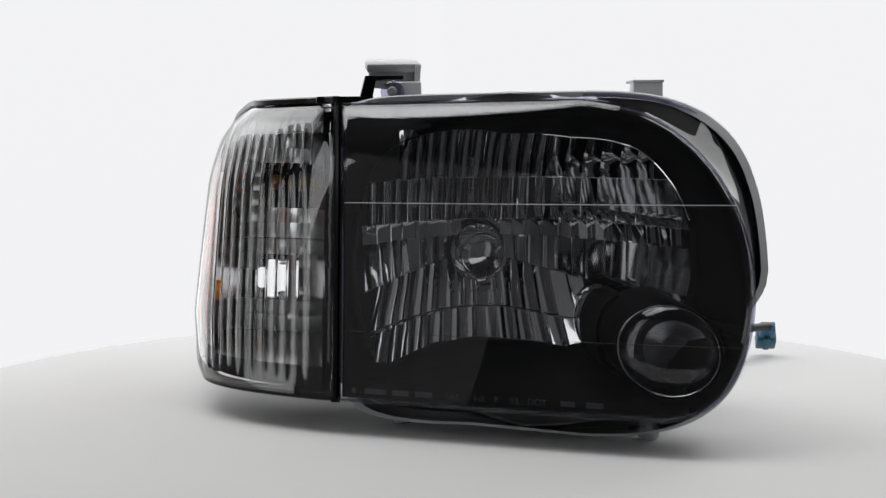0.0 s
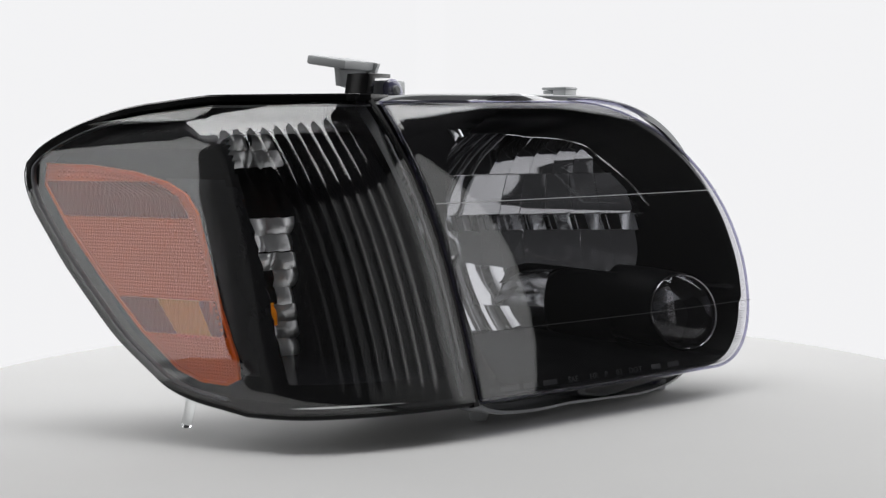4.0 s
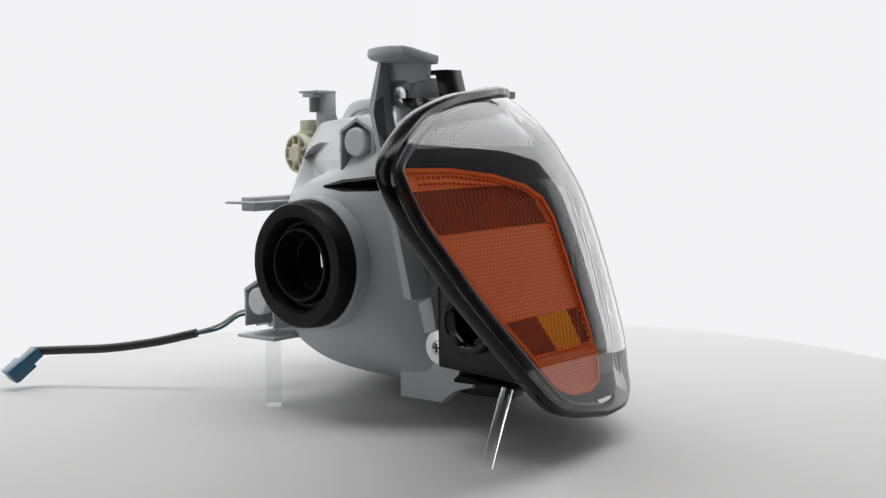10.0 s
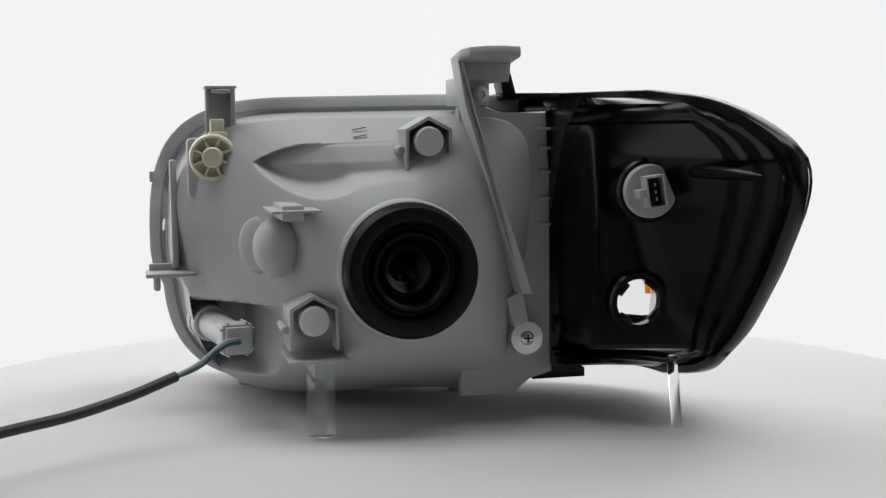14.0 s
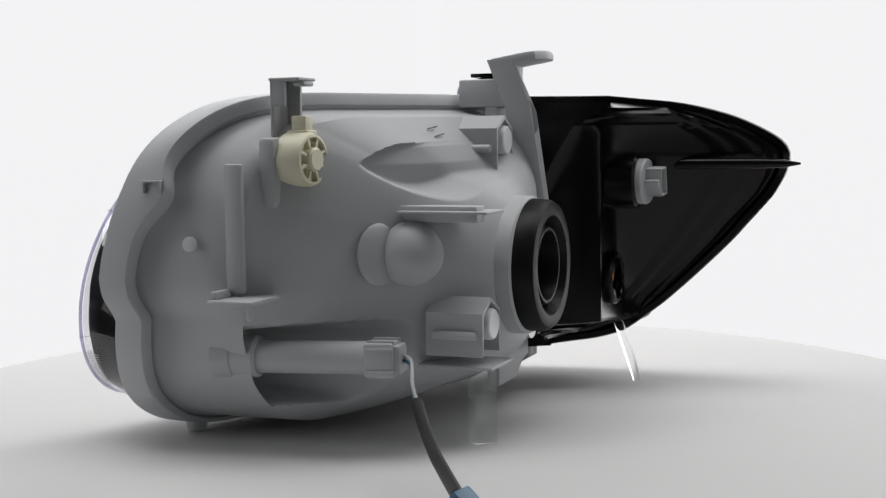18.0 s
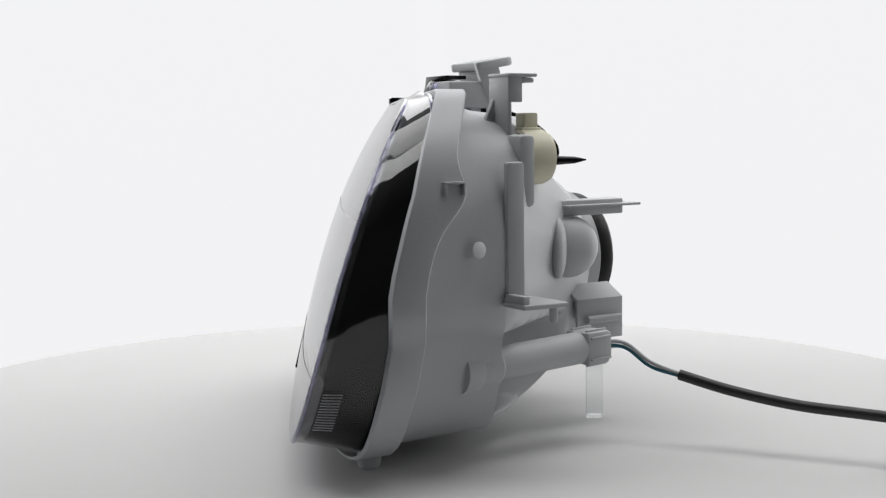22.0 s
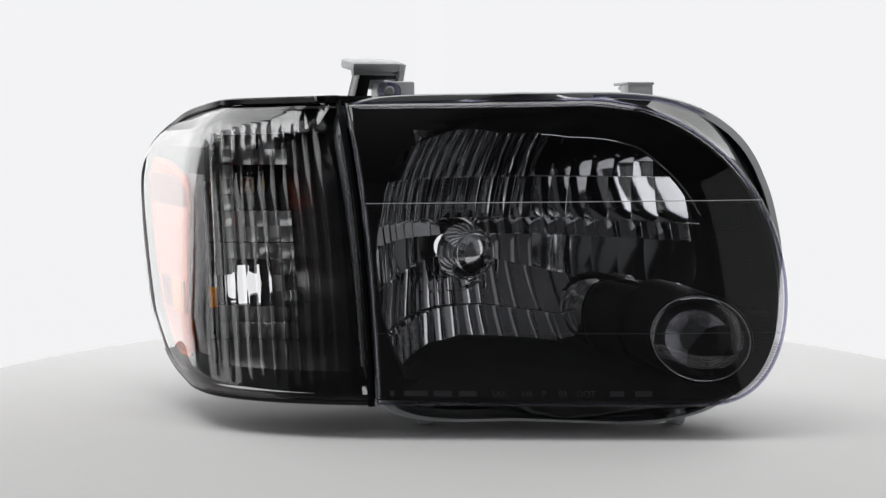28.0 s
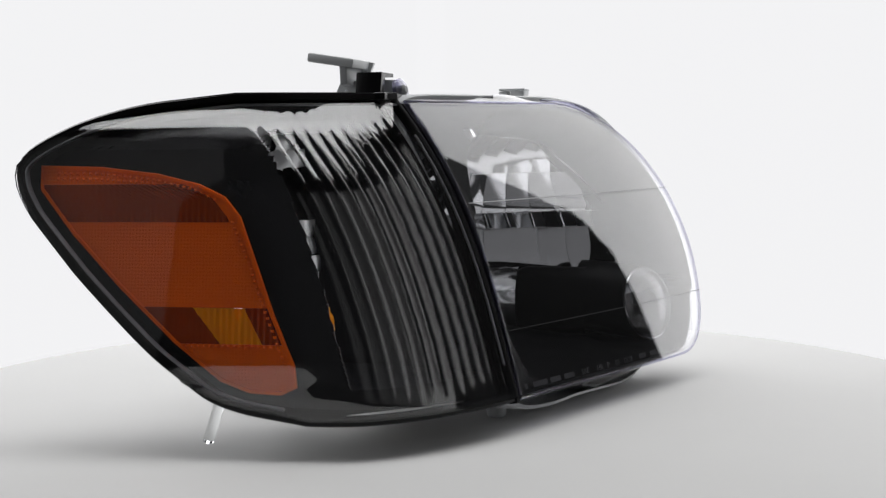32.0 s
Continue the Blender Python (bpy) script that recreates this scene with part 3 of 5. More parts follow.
# chrome shoulder of the reflector and the black hood that runs from it to the small lamp
for nm, mat, ya, yb, label in (("pod_shoulder", BRIGHT, -0.018, 0.044, "rounded rippled chrome shoulder"), ("pod_hood", BEZEL, 0.040, 0.104, "black rounded hood")):
    bm = bmesh.new()
    rows = []
    for q in range(17):
        s = q / 16
        r = 0.0275 * math.sqrt(1 - (1 - s) ** 2.6) if mat is BRIGHT else 0.0285 * math.sqrt(1 - max(0.0, 0.22 - s) ** 2 * 8)
        rows.append([Vector((-0.1275 + 0.72 * r * math.cos(a), ya + (yb - ya) * s, 0.0690 + (1.05 * r + (0.0005 * math.sin(30 * s + 14 * a) if mat is BRIGHT else 0.0)) * math.sin(a))) for a in (radians(-88 + 5.5 * w) for w in range(33))])
    loft(bm, rows, False)
    part(nm, bm, mat, reflector, label, 30, False)

# bulb shield
bm = bmesh.new()
turned(bm, [(0.0200, -0.030), (0.0235, -0.022), (0.0228, -0.011), (0.0196, -0.001), (0.0178, 0.002), (0.0166, 0.001), (0.0160, 0.004), (0.012, 0.009), (0.006, 0.0120), (0.0005, 0.0128)],
       (BORE[0] + 0.001, -0.013, BORE[1] - 0.001), (0, 1, 0), 20, False)
shield = part("bulb_shield", bm, BRIGHT, lamp, "chrome bulb shield cup", 20)
# added black disc that paints the shade inside the open cup
bm = bmesh.new()
turned(bm, [(0.0192, 0.0), (0.0192, 0.001), (0.0002, 0.001)], (BORE[0] + 0.001, -0.0420, BORE[1] - 0.001), (0, 1, 0), 32)
part("shield_back_shade", bm, BLACK, shield, "added black disc for the shade in the open shield")
bm = bmesh.new()
sweep(bm, [Vector((BORE[0] - 0.003, -0.018, BORE[1] - 0.0235)), Vector((BORE[0] - 0.004, -0.034, BORE[1] - 0.030)), Vector((BORE[0] - 0.004, -0.056, BORE[1] - 0.036))], [(-0.004, -0.0006), (0.004, -0.0006), (0.004, 0.0006), (-0.004, 0.0006)], Vector((0, 0, 1)))
part("shield_arm", bm, CHROME, shield)
bm = bmesh.new()
box(bm, BORE[0] - 0.004, BORE[0] + 0.004, -0.055, -0.02, BORE[1] - 0.024, BORE[1] - 0.021, 0.0005)
box(bm, BORE[0] - 0.004, BORE[0] + 0.004, -0.024, -0.018, BORE[1] - 0.024, BORE[1] - 0.017, 0.0005)
part("shield_stem", bm, CHROME, shield)

# fog pod and its small lens
def ring_at(c, axis, r, n=48):
    m = frame_to(c, axis)
    return [m @ Vector((r * math.cos(2 * math.pi * q / n), r * math.sin(2 * math.pi * q / n), 0)) for q in range(n)]


FLAT = (Vector((-0.858, 0.443, -0.2588)) - FAX * (FAX.dot(Vector((-0.858, 0.443, -0.2588))) / FAX.dot(FAX))).normalized()


def broad(bm):
    """The small lamp is an oval that leans outwards and down."""
    for v in bm.verts:
        v.co += FLAT * (0.17 * FLAT.dot(v.co - FOG)) * min(1.0, max(0.0, (v.co.y - 0.09) / 0.04))


BASE, BAX = Vector((-0.1430, 0.1000, 0.0720)), Vector((0.15, 1.0, 0.03))
bm = bmesh.new()
loft(bm, [ring_at(BASE, BAX, 0.0310), ring_at(BASE.lerp(FOG, 0.5), BAX.lerp(FAX, 0.5), 0.0325), ring_at(FOG - FAX * 0.003, FAX, 0.0330), ring_at(FOG, FAX, 0.0322), ring_at(FOG, FAX, 0.0310), ring_at(FOG - FAX * 0.006, FAX, 0.0306)])
broad(bm)
pod = part("side_pod", bm, BEZEL, lamp, "black rounded pod of the small lamp", 50)
bm = bmesh.new()
turned(bm, [(0.0306, -0.002), (0.0313, 0.0006), (0.0308, 0.0014), (0.0300, 0.0008), (0.0298, -0.003)], FOG, FAX, 64, False)
broad(bm)
part("chrome_ring", bm, SMOKED, pod, "thin chrome ring")
bm = bmesh.new()
turned(bm, [(0.0300, 0.001), (0.0255, 0.0045), (0.019, 0.0075), (0.010, 0.009), (0.0006, 0.0095)], FOG, FAX, 64, False)
bmesh.ops.solidify(bm, geom=bm.faces[:], thickness=0.0018)
broad(bm)
part("small_lens", bm, LENS, pod, "clear domed small lens")
bm = bmesh.new()
turned(bm, [(0.0305, -0.004), (0.0270, -0.016), (0.0210, -0.026), (0.0110, -0.031), (0.0006, -0.032)], FOG, FAX, 30, False)
broad(bm)
part("small_reflector", bm, SMOKY, pod, "dull chrome bowl", 10)

# ---- rear fittings of the housing ----


def shroud(cx, cz, y0, y1, w=0.0175, name="adjuster_shroud"):
    """Pent-roofed shroud round a white adjuster cap."""
    bm = bmesh.new()
    t = 0.0022
    o = [(-w, -0.021), (-w, 0.009), (0, 0.0185), (w, 0.009), (w, -0.021)]
    i = [(w - t, -0.021), (w - t, 0.0078), (0, 0.0160), (-w + t, 0.0078), (-w + t, -0.021)]
    m = Matrix(((1, 0, 0, cx), (0, 0, 1, y0), (0, 1, 0, cz), (0, 0, 0, 1)))
    prism(bm, o + i, m, y1 - y0, 0.0004)
    ob = part(name, bm, GREY, housing)
    bm = bmesh.new()
    turned(bm, [(0.0030, 0.0), (0.0030, 0.03), (0.0022, 0.031)], (cx - w - 0.0025, y0 + 0.035, cz - 0.006), (0, -1, 0), 16)
    part("peg", bm, GREY, housing)
    bm = bmesh.new()
    turned(bm, [(0.0030, 0.0), (0.0030, 0.022), (0.0022, 0.023)], (cx + w + 0.0025, y0 + 0.035, cz - 0.009), (0, -1, 0), 16)
    part("peg", bm, GREY, housing)
    bm = bmesh.new()
    turned(bm, [(0.0085, 0.0), (0.0085, 0.018), (0.0108, 0.018), (0.0110, 0.024), (0.0104, 0.0262), (0.0095, 0.0268)], (cx, y0 + 0.0245, cz), (0, -1, 0), 40)
    part("adjuster_cap", bm, NYLON, lamp, "round white nylon adjuster cap")


shroud(-0.0183, 0.2105, -0.067, -0.022)
shroud(-0.1083, 0.0850, -0.088, -0.046)

# cream levelling gear
bm = bmesh.new()
MC = (-0.167, 0.036, 0.200)
turned(bm, [(0.0165, 0.0), (0.0182, 0.002), (0.0182, 0.018), (0.0168, 0.0215), (0.0150, 0.022), (0.0150, 0.0175), (0.0080, 0.0175)], MC, (-0.12, -1, 0), 48)
gear = part("levelling_gear", bm, CREAM, lamp, "cream nylon levelling gear with spoked face")
bm = bmesh.new()
turned(bm, [(0.0082, 0.014), (0.0080, 0.0235), (0.0068, 0.0248)], MC, (-0.12, -1, 0), 32)
part("gear_hub", bm, CREAM, gear)
for i in range(8):
    bm = bmesh.new()
    m = frame_to(MC, (-0.12, -1, 0)) @ Matrix.Rotation(radians(22.5 + 45 * i), 4, "Z")
    box(bm, 0.0065, 0.0158, -0.0011, 0.0011, 0.016, 0.0215, 0.0004, m)
    part("spoke", bm, CREAM, gear)
bm = bmesh.new()
box(bm, -0.1715, -0.1575, 0.018, 0.034, 0.214, 0.2195, 0.001)
box(bm, -0.170, -0.1595, 0.020, 0.031, 0.2185, 0.2292, 0.001)
part("gear_tab", bm, CREAM, gear)
bm = bmesh.new()
box(bm, -0.1880, -0.1480, 0.0345, 0.0470, 0.1680, 0.2150, 0.0035)
part("gear_box", bm, GREY, housing)

# bump, ribs, tabs
bm = bmesh.new()
bmesh.ops.create_uvsphere(bm, u_segments=32, v_segments=20, radius=1.0, matrix=Matrix.Translation((-0.1275, -0.036, 0.1340)) @ Matrix.Diagonal((0.0180, 0.024, 0.0225, 1)))
bmesh.ops.bisect_plane(bm, geom=bm.verts[:] + bm.edges[:] + bm.faces[:], plane_co=(0, -0.022, 0), plane_no=(0, 1, 0), clear_outer=True)
part("rounded_boss", bm, GREY, housing)
bm = bmesh.new()
bmesh.ops.create_uvsphere(bm, u_segments=32, v_segments=20, radius=1.0, matrix=Matrix.Translation((-0.1400, -0.0185, 0.1345)) @ Matrix.Rotation(radians(-38), 4, "Z") @ Matrix.Diagonal((0.0165, 0.0060, 0.0215, 1)))
part("rounded_boss", bm, GREY, housing)
bm = bmesh.new()
box(bm, -0.137, -0.1025, -0.096, -0.030, 0.1622, 0.1640, 0.0004)
box(bm, -0.129, -0.1135, -0.086, -0.020, 0.1560, 0.1672, 0.0012)
part("fin_tab", bm, GREY, housing)
bm = bmesh.new()
box(bm, -0.127, -0.084, -0.095, -0.040, 0.0555, 0.0578, 0.0006)
part("ledge_tab", bm, GREY, housing)
bm = bmesh.new()
box(bm, -0.0325, 0.004, -0.066, -0.046, 0.1785, 0.1802, 0.0005)
box(bm, -0.0225, -0.0140, -0.071, -0.046, 0.1770, 0.1835, 0.0020)
part("ledge_tab", bm, GREY, housing)
bm = bmesh.new()
box(bm, -0.222, -0.183, 0.034, 0.068, 0.1065, 0.1098, 0.0012)
box(bm, -0.219, -0.190, 0.062, 0.067, 0.1095, 0.1150, 0.0008)
turned(bm, [(0.0028, 0.0), (0.0028, 0.009), (0.0018, 0.011)], (-0.2135, 0.040, 0.107), (0, 0, -1), 16)
part("side_tab", bm, GREY, housing)
bm = bmesh.new()
box(bm, -0.2010, -0.1955, 0.0525, 0.066, 0.112, 0.198, 0.0020)
part("rib", bm, GREY, housing)

bm = bmesh.new()
box(bm, -0.2155, -0.2070, 0.1060, 0.1200, 0.1860, 0.1875, 0.0004)
box(bm, -0.2155, -0.2070, 0.1060, 0.1075, 0.1790, 0.1862, 0.0004)
box(bm, -0.2155, -0.2070, 0.1185, 0.1200, 0.1790, 0.1862, 0.0004)
part("flange_slot", bm, GREY, housing)
bm = bmesh.new()
turned(bm, [(0.0052, 0.0), (0.0052, 0.0006), (0.0046, 0.0009), (0.0002, 0.0009)], (-0.2050, 0.0905, 0.1445), (-1, -0.12, 0.1), 24)
part("date_stamp", bm, NYLON, housing, "small round moulded date stamp")
bm = bmesh.new()
for za, ya, zb, yb in ((0.2140, -0.0308, 0.2160, -0.0320), (0.2195, -0.0252, 0.2215, -0.0262)):
    sweep(bm, [Vector((-0.0680, ya, za)), Vector((-0.0580, yb - 0.0018, zb))], circle(0.0005, 6))
part("mould_mark", bm, GREY_DARK, housing, "small round moulded mark")
# main top bracket with hook plate, post, front block and slanting brace
bm = bmesh.new()
plate = [(0.004, 0.0), (0.004, -0.026), (0.009, -0.034), (0.020, -0.0385), (0.034, -0.0395), (0.0465, -0.037), (0.0485, -0.030), (0.0480, 0.0)]
prism(bm, plate, pose(0, -0.049, 0.2660, -9, 0, 0), 0.0070, 0.0015)
bracket = part("top_bracket", bm, GREY, lamp, "grey moulded top mounting bracket with hooked plate")
bm = bmesh.new()
m = Matrix(((1, 0, 0, 0), (0, 0, 1, -0.060), (0, 1, 0, 0), (0, 0, 0, 1)))
prism(bm, [(0.0060, 0.240), (0.0050, 0.270), (0.0470, 0.270), (0.0450, 0.254), (0.0180, 0.252), (0.0160, 0.240)], m, 0.006, 0.001)
part("web", bm, GREY, bracket)
bm = bmesh.new()
m = Matrix(((1, 0, 0, 0), (0, 0, 1, -0.0875), (0, 1, 0, 0), (0, 0, 0, 1)))
prism(bm, [(0.0040, 0.272), (0.0085, 0.272), (0.0125, 0.232), (0.0540, 0.098), (0.0455, 0.098), (0.0060, 0.236)], m, 0.021, 0.0008)
for v in bm.verts:
    v.co.y += 0.022 * ease((v.co.z - 0.215) / 0.050)
part("brace", bm, GREY, bracket)
bm = bmesh.new()
box(bm, 0.006, 0.030, -0.060, -0.020, 0.236, 0.2575, 0.002)
part("front_block", bm, GREY, bracket)
bm = bmesh.new()
turned(bm, [(0.0095, 0.0), (0.0095, 0.003), (0.0075, 0.0045), (0.004, 0.005)], (0.0290, -0.0185, 0.2485), (0.2, 0.9, 0.2), 24)
ear = part("screw_ear", bm, EDGE, bracket, "clear lens ear")
bm = bmesh.new()
turned(bm, [(0.0040, 0.0), (0.0040, 0.0055), (0.0025, 0.0070)], (0.0290, -0.0185, 0.2485), (0.2, 0.9, 0.2), 16)
part("ear_screw", bm, GREY_DARK, ear)
bm = bmesh.new()
turned(bm, [(0.0062, 0.0), (0.0062, 0.003), (0.0030, 0.0035), (0.0028, 0.0015)], (0.0225, -0.0600, 0.2445), (0, -1, 0), 20)
part("bracket_screw", bm, STEEL, bracket)
bm = bmesh.new()
m = Matrix(((1, 0, 0, 0), (0, 0, 1, -0.0515), (0, 1, 0, 0), (0, 0, 0, 1)))
prism(bm, [(0.008, 0.0165), (0.008, 0.236), (0.030, 0.236), (0.040, 0.230), (0.0770, 0.232), (0.0775, 0.200), (0.0800, 0.170), (0.0805, 0.031), (0.062, 0.029), (0.050, 0.0165)], m, 0.0105, 0.0015)
part("side_panel", bm, GREY, housing)
for z in (0.2175, 0.2030, 0.1850, 0.1650, 0.1450):
    bm = bmesh.new()
    box(bm, 0.070, 0.0805, -0.0545, -0.045, z, z + 0.0022, 0.0005)
    part("rib", bm, GREY, housing)

# big screw with washer and lug
bm = bmesh.new()
turned(bm, [(0.0128, -0.020), (0.0128, -0.002), (0.0120, 0.0), (0.0060, 0.0)], (0.0570, -0.0615, 0.0608), (0, -1, 0), 40)
part("screw_boss", bm, GREY, housing)
bm = bmesh.new()
turned(bm, [(0.0125, 0.0), (0.0125, 0.0012), (0.0055, 0.0016), (0.0050, 0.0030), (0.0030, 0.0040), (0.0004, 0.0042)], (0.0570, -0.0615, 0.0608), (0, -1, 0), 40)
big = part("washer_screw", bm, STEEL, lamp, "cross-head screw with a broad washer")
# thin black cross laid on the head, shade of the recess as colour
bm = bmesh.new()
box(bm, 0.0565 - 0.0028, 0.0565 + 0.0038, -0.0660, -0.0655, 0.0602, 0.0614, 0)
box(bm, 0.0564, 0.0576, -0.0661, -0.0654, 0.0608 - 0.0033, 0.0608 + 0.0033, 0)
part("cross_recess_shade", bm, BLACK, big)
bm = bmesh.new()
m = Matrix(((1, 0, 0, 0), (0, 0, 1, -0.066), (0, 1, 0, 0), (0, 0, 0, 1)))
prism(bm, [(0.040, 0.092), (0.0525, 0.098), (0.0575, 0.074), (0.046, 0.070)], m, 0.02, 0.001)
part("lug", bm, GREY, housing)

# second bracket
bm = bmesh.new()
box(bm, -0.1725, -0.1495, 0.0425, 0.0455, 0.2150, 0.2530, 0.001)
box(bm, -0.1530, -0.1495, 0.0330, 0.0450, 0.2150, 0.2530, 0.001)
box(bm, -0.1725, -0.1695, 0.0340, 0.0450, 0.2360, 0.2530, 0.001)
box(bm, -0.1735, -0.1490, 0.0225, 0.0460, 0.2525, 0.2548, 0.001)
box(bm, -0.1680, -0.1540, 0.0215, 0.0300, 0.2490, 0.2522, 0.001)
m = Matrix(((0, 0, 1, -0.1560), (1, 0, 0, 0.0), (0, 1, 0, 0.0), (0, 0, 0, 1)))
prism(bm, [(0.0440, 0.2420), (0.0440, 0.2120), (0.0580, 0.2120)], m, 0.004, 0.0006)
part("rear_bracket", bm, GREY, lamp, "small grey hooked mounting bracket")

# side marker bulb holder with its wires
A0, A1 = Vector((-0.176, 0.100, 0.064)), Vector((-0.158, -0.0425, 0.067))
ax = (A1 - A0).normalized()
bm = bmesh.new()
turned(bm, [(0.0155, 0.010), (0.0155, 0.022), (0.0150, 0.024), (0.0145, 0.024), (0.0145, 0.040), (0.0130, 0.042)], A0, ax, 40)
part("socket_collar", bm, GREY, housing)
bm = bmesh.new()
turned(bm, [(0.0112, 0.03), (0.0112, 0.120), (0.0100, 0.1215)], A0, ax, 40)
holder = part("bulb_holder", bm, GREY, lamp, "long grey bulb holder")
bm = bmesh.new()
m = frame_to(A1, ax)
box(bm, -0.0115, 0.0115, -0.0115, 0.0115, -0.024, -0.003, 0.002, m)
box(bm, -0.0090, 0.0090, -0.0095, 0.0095, -0.004, 0.001, 0.001, m)
part("holder_end", bm, GREY, holder)
for sx, sy in ((-1, -1), (-1, 1), (1, -1), (1, 1)):
    bm = bmesh.new()
    box(bm, sx * 0.0118 - 0.001, sx * 0.0118 + 0.001, sy * 0.0075 - 0.0009, sy * 0.0075 + 0.0009, -0.022, -0.003, 0.0004, m)
    part("grip_rib", bm, GREY, holder)
    bm = bmesh.new()
    box(bm, sy * 0.0070 - 0.0009, sy * 0.0070 + 0.0009, sx * 0.0118 - 0.001, sx * 0.0118 + 0.001, -0.022, -0.003, 0.0004, m)
    part("grip_rib", bm, GREY, holder)
SL = [(-0.2048, -0.0735, 0.0486), (-0.236, -0.092, 0.0405), (-0.272, -0.114, 0.0345), (-0.304, -0.134, 0.0325), (-0.3305, -0.1508, 0.0311)]
for off, mt, nm in ((0.0016, WIRE, "grey_wire"), (-0.0016, TEAL, "teal_wire")):
    bm = bmesh.new()
    path = spline([A1 + Vector((0.001, -0.001, off)), A1 + Vector((-0.012, -0.012, -0.001 + off)), Vector(SL[0]) + Vector((0.018, 0.011, 0.006 + off)), Vector(SL[0]) + Vector((0, 0, off * 0.5)), Vector(SL[1])], 8)
    sweep(bm, path, circle(0.0013, 10))
    part(nm, bm, mt, holder)
bm = bmesh.new()
sweep(bm, spline(SL, 10), circle(0.0038, 16))
cable = part("cable_sleeve", bm, SLEEVE, lamp, "black cable sleeve trailing to a teal plug")
m = frame_to((-0.3285, -0.149, 0.0315), Vector((-0.3366, -0.1761, 0.0105)) - Vector((-0.3305, -0.1508, 0.0311)))
bm = bmesh.new()
box(bm, -0.0070, 0.0070, -0.0050, 0.0050, 0.0, 0.020, 0.0012, m)
plug = part("plug", bm, BLUE, cable, "teal plastic plug")
bm = bmesh.new()
box(bm, -0.0092, 0.0092, -0.0066, 0.0066, 0.016, 0.033, 0.0014, m)
box(bm, -0.0030, 0.0030, -0.0092, -0.0060, 0.010, 0.030, 0.0008, m)
part("plug_shell", bm, BLUE, cable)

# feet under the housing and the black lower tab
for x, y, h in ((-0.138, 0.134, 0.004), (0.0305, 0.056, 0.007)):
    bm = bmesh.new()
    turned(bm, [(0.0062, 0.0), (0.0072, 0.0015), (0.0078, h), (0.0078, h + 0.010)], (x, y, 0.0), (0, 0, 1), 24)
    part("foot", bm, GREY, lamp)
bm = bmesh.new()
m = Matrix(((1, 0, 0, 0), (0, 0, 1, -0.05), (0, 1, 0, 0), (0, 0, 0, 1)))
prism(bm, [(0.066, 0.026), (0.066, 0.042), (0.080, 0.040), (0.108, 0.033), (0.108, 0.026)], m, 0.022, 0.0008)
part("lower_tab", bm, BLACK, lamp, "black plastic lower mounting tab")

# ---- corner lamp ----
REAR_Z = (0.0280, 0.0310, 0.0335, 0.0380, 0.0430, 0.0530, 0.0680, 0.0855, 0.1035, 0.1225, 0.1455, 0.1635, 0.1810, 0.1935, 0.1995, 0.2055, 0.2110, 0.2170, 0.2240, 0.2295, 0.2345, 0.2375, 0.2400, 0.2412)
REAR_Y = (-0.030, -0.060, -0.077, -0.0925, -0.106, -0.1195, -0.1390, -0.1585, -0.1775, -0.1968, -0.2175, -0.2335, -0.2435, -0.2470, -0.2460, -0.2390, -0.2305, -0.2190, -0.2040, -0.1850, -0.1650, -0.1450, -0.1150, -0.0800)


def y_rear(z):
    return float(np.mean([np.interp(z + q, REAR_Z, REAR_Y) for q in (-0.004, -0.0025, -0.001, 0.0, 0.001, 0.0025, 0.004)]))


def x_corner(y, z, inset=0.0):
    """Outer face of the corner lens: straight off the joint, then round to the side."""
    xj = x_joint(z) + 0.004
    xr = 0.2085 - 0.112 * z - 0.022 * max(0.0, (z - 0.205) / 0.035) ** 2 - 0.010 * max(0.0, (0.045 - z) / 0.025) ** 2
    d = max(0.0, y_joint(z) - y)
    w = xr - 0.0085 - xj - 0.0055 * ease((z - 0.175) / 0.045) - 0.0050 * ease((0.080 - z) / 0.040)
    q = min(1.0, d / 0.125)
    x = xj + w * (1 - (1 - q) ** 2.4) + 0.0085 * min(1.0, max(0.0, (d - 0.10) / 0.16))
    front = ease(d / 0.03) * (1 - ease((d - 0.045) / 0.050))
    return x - inset - front * (0.003 + 0.0055 * ease((z - 0.165) / 0.045))


def arc_at(z):
    """Length along the corner face from the joint, as two rows to look up: depth behind the joint, length."""
    ds = np.linspace(0.0, 0.36, 145)
    xs = [x_corner(y_joint(z) - d, z) for d in ds]
    return ds, np.concatenate(([0.0], np.cumsum(np.hypot(np.diff(ds), np.diff(xs)))))


PITCH, FLUTES0, FLUTES1 = 0.0096, 0.0210, 0.1266        # flutes inside the corner lens


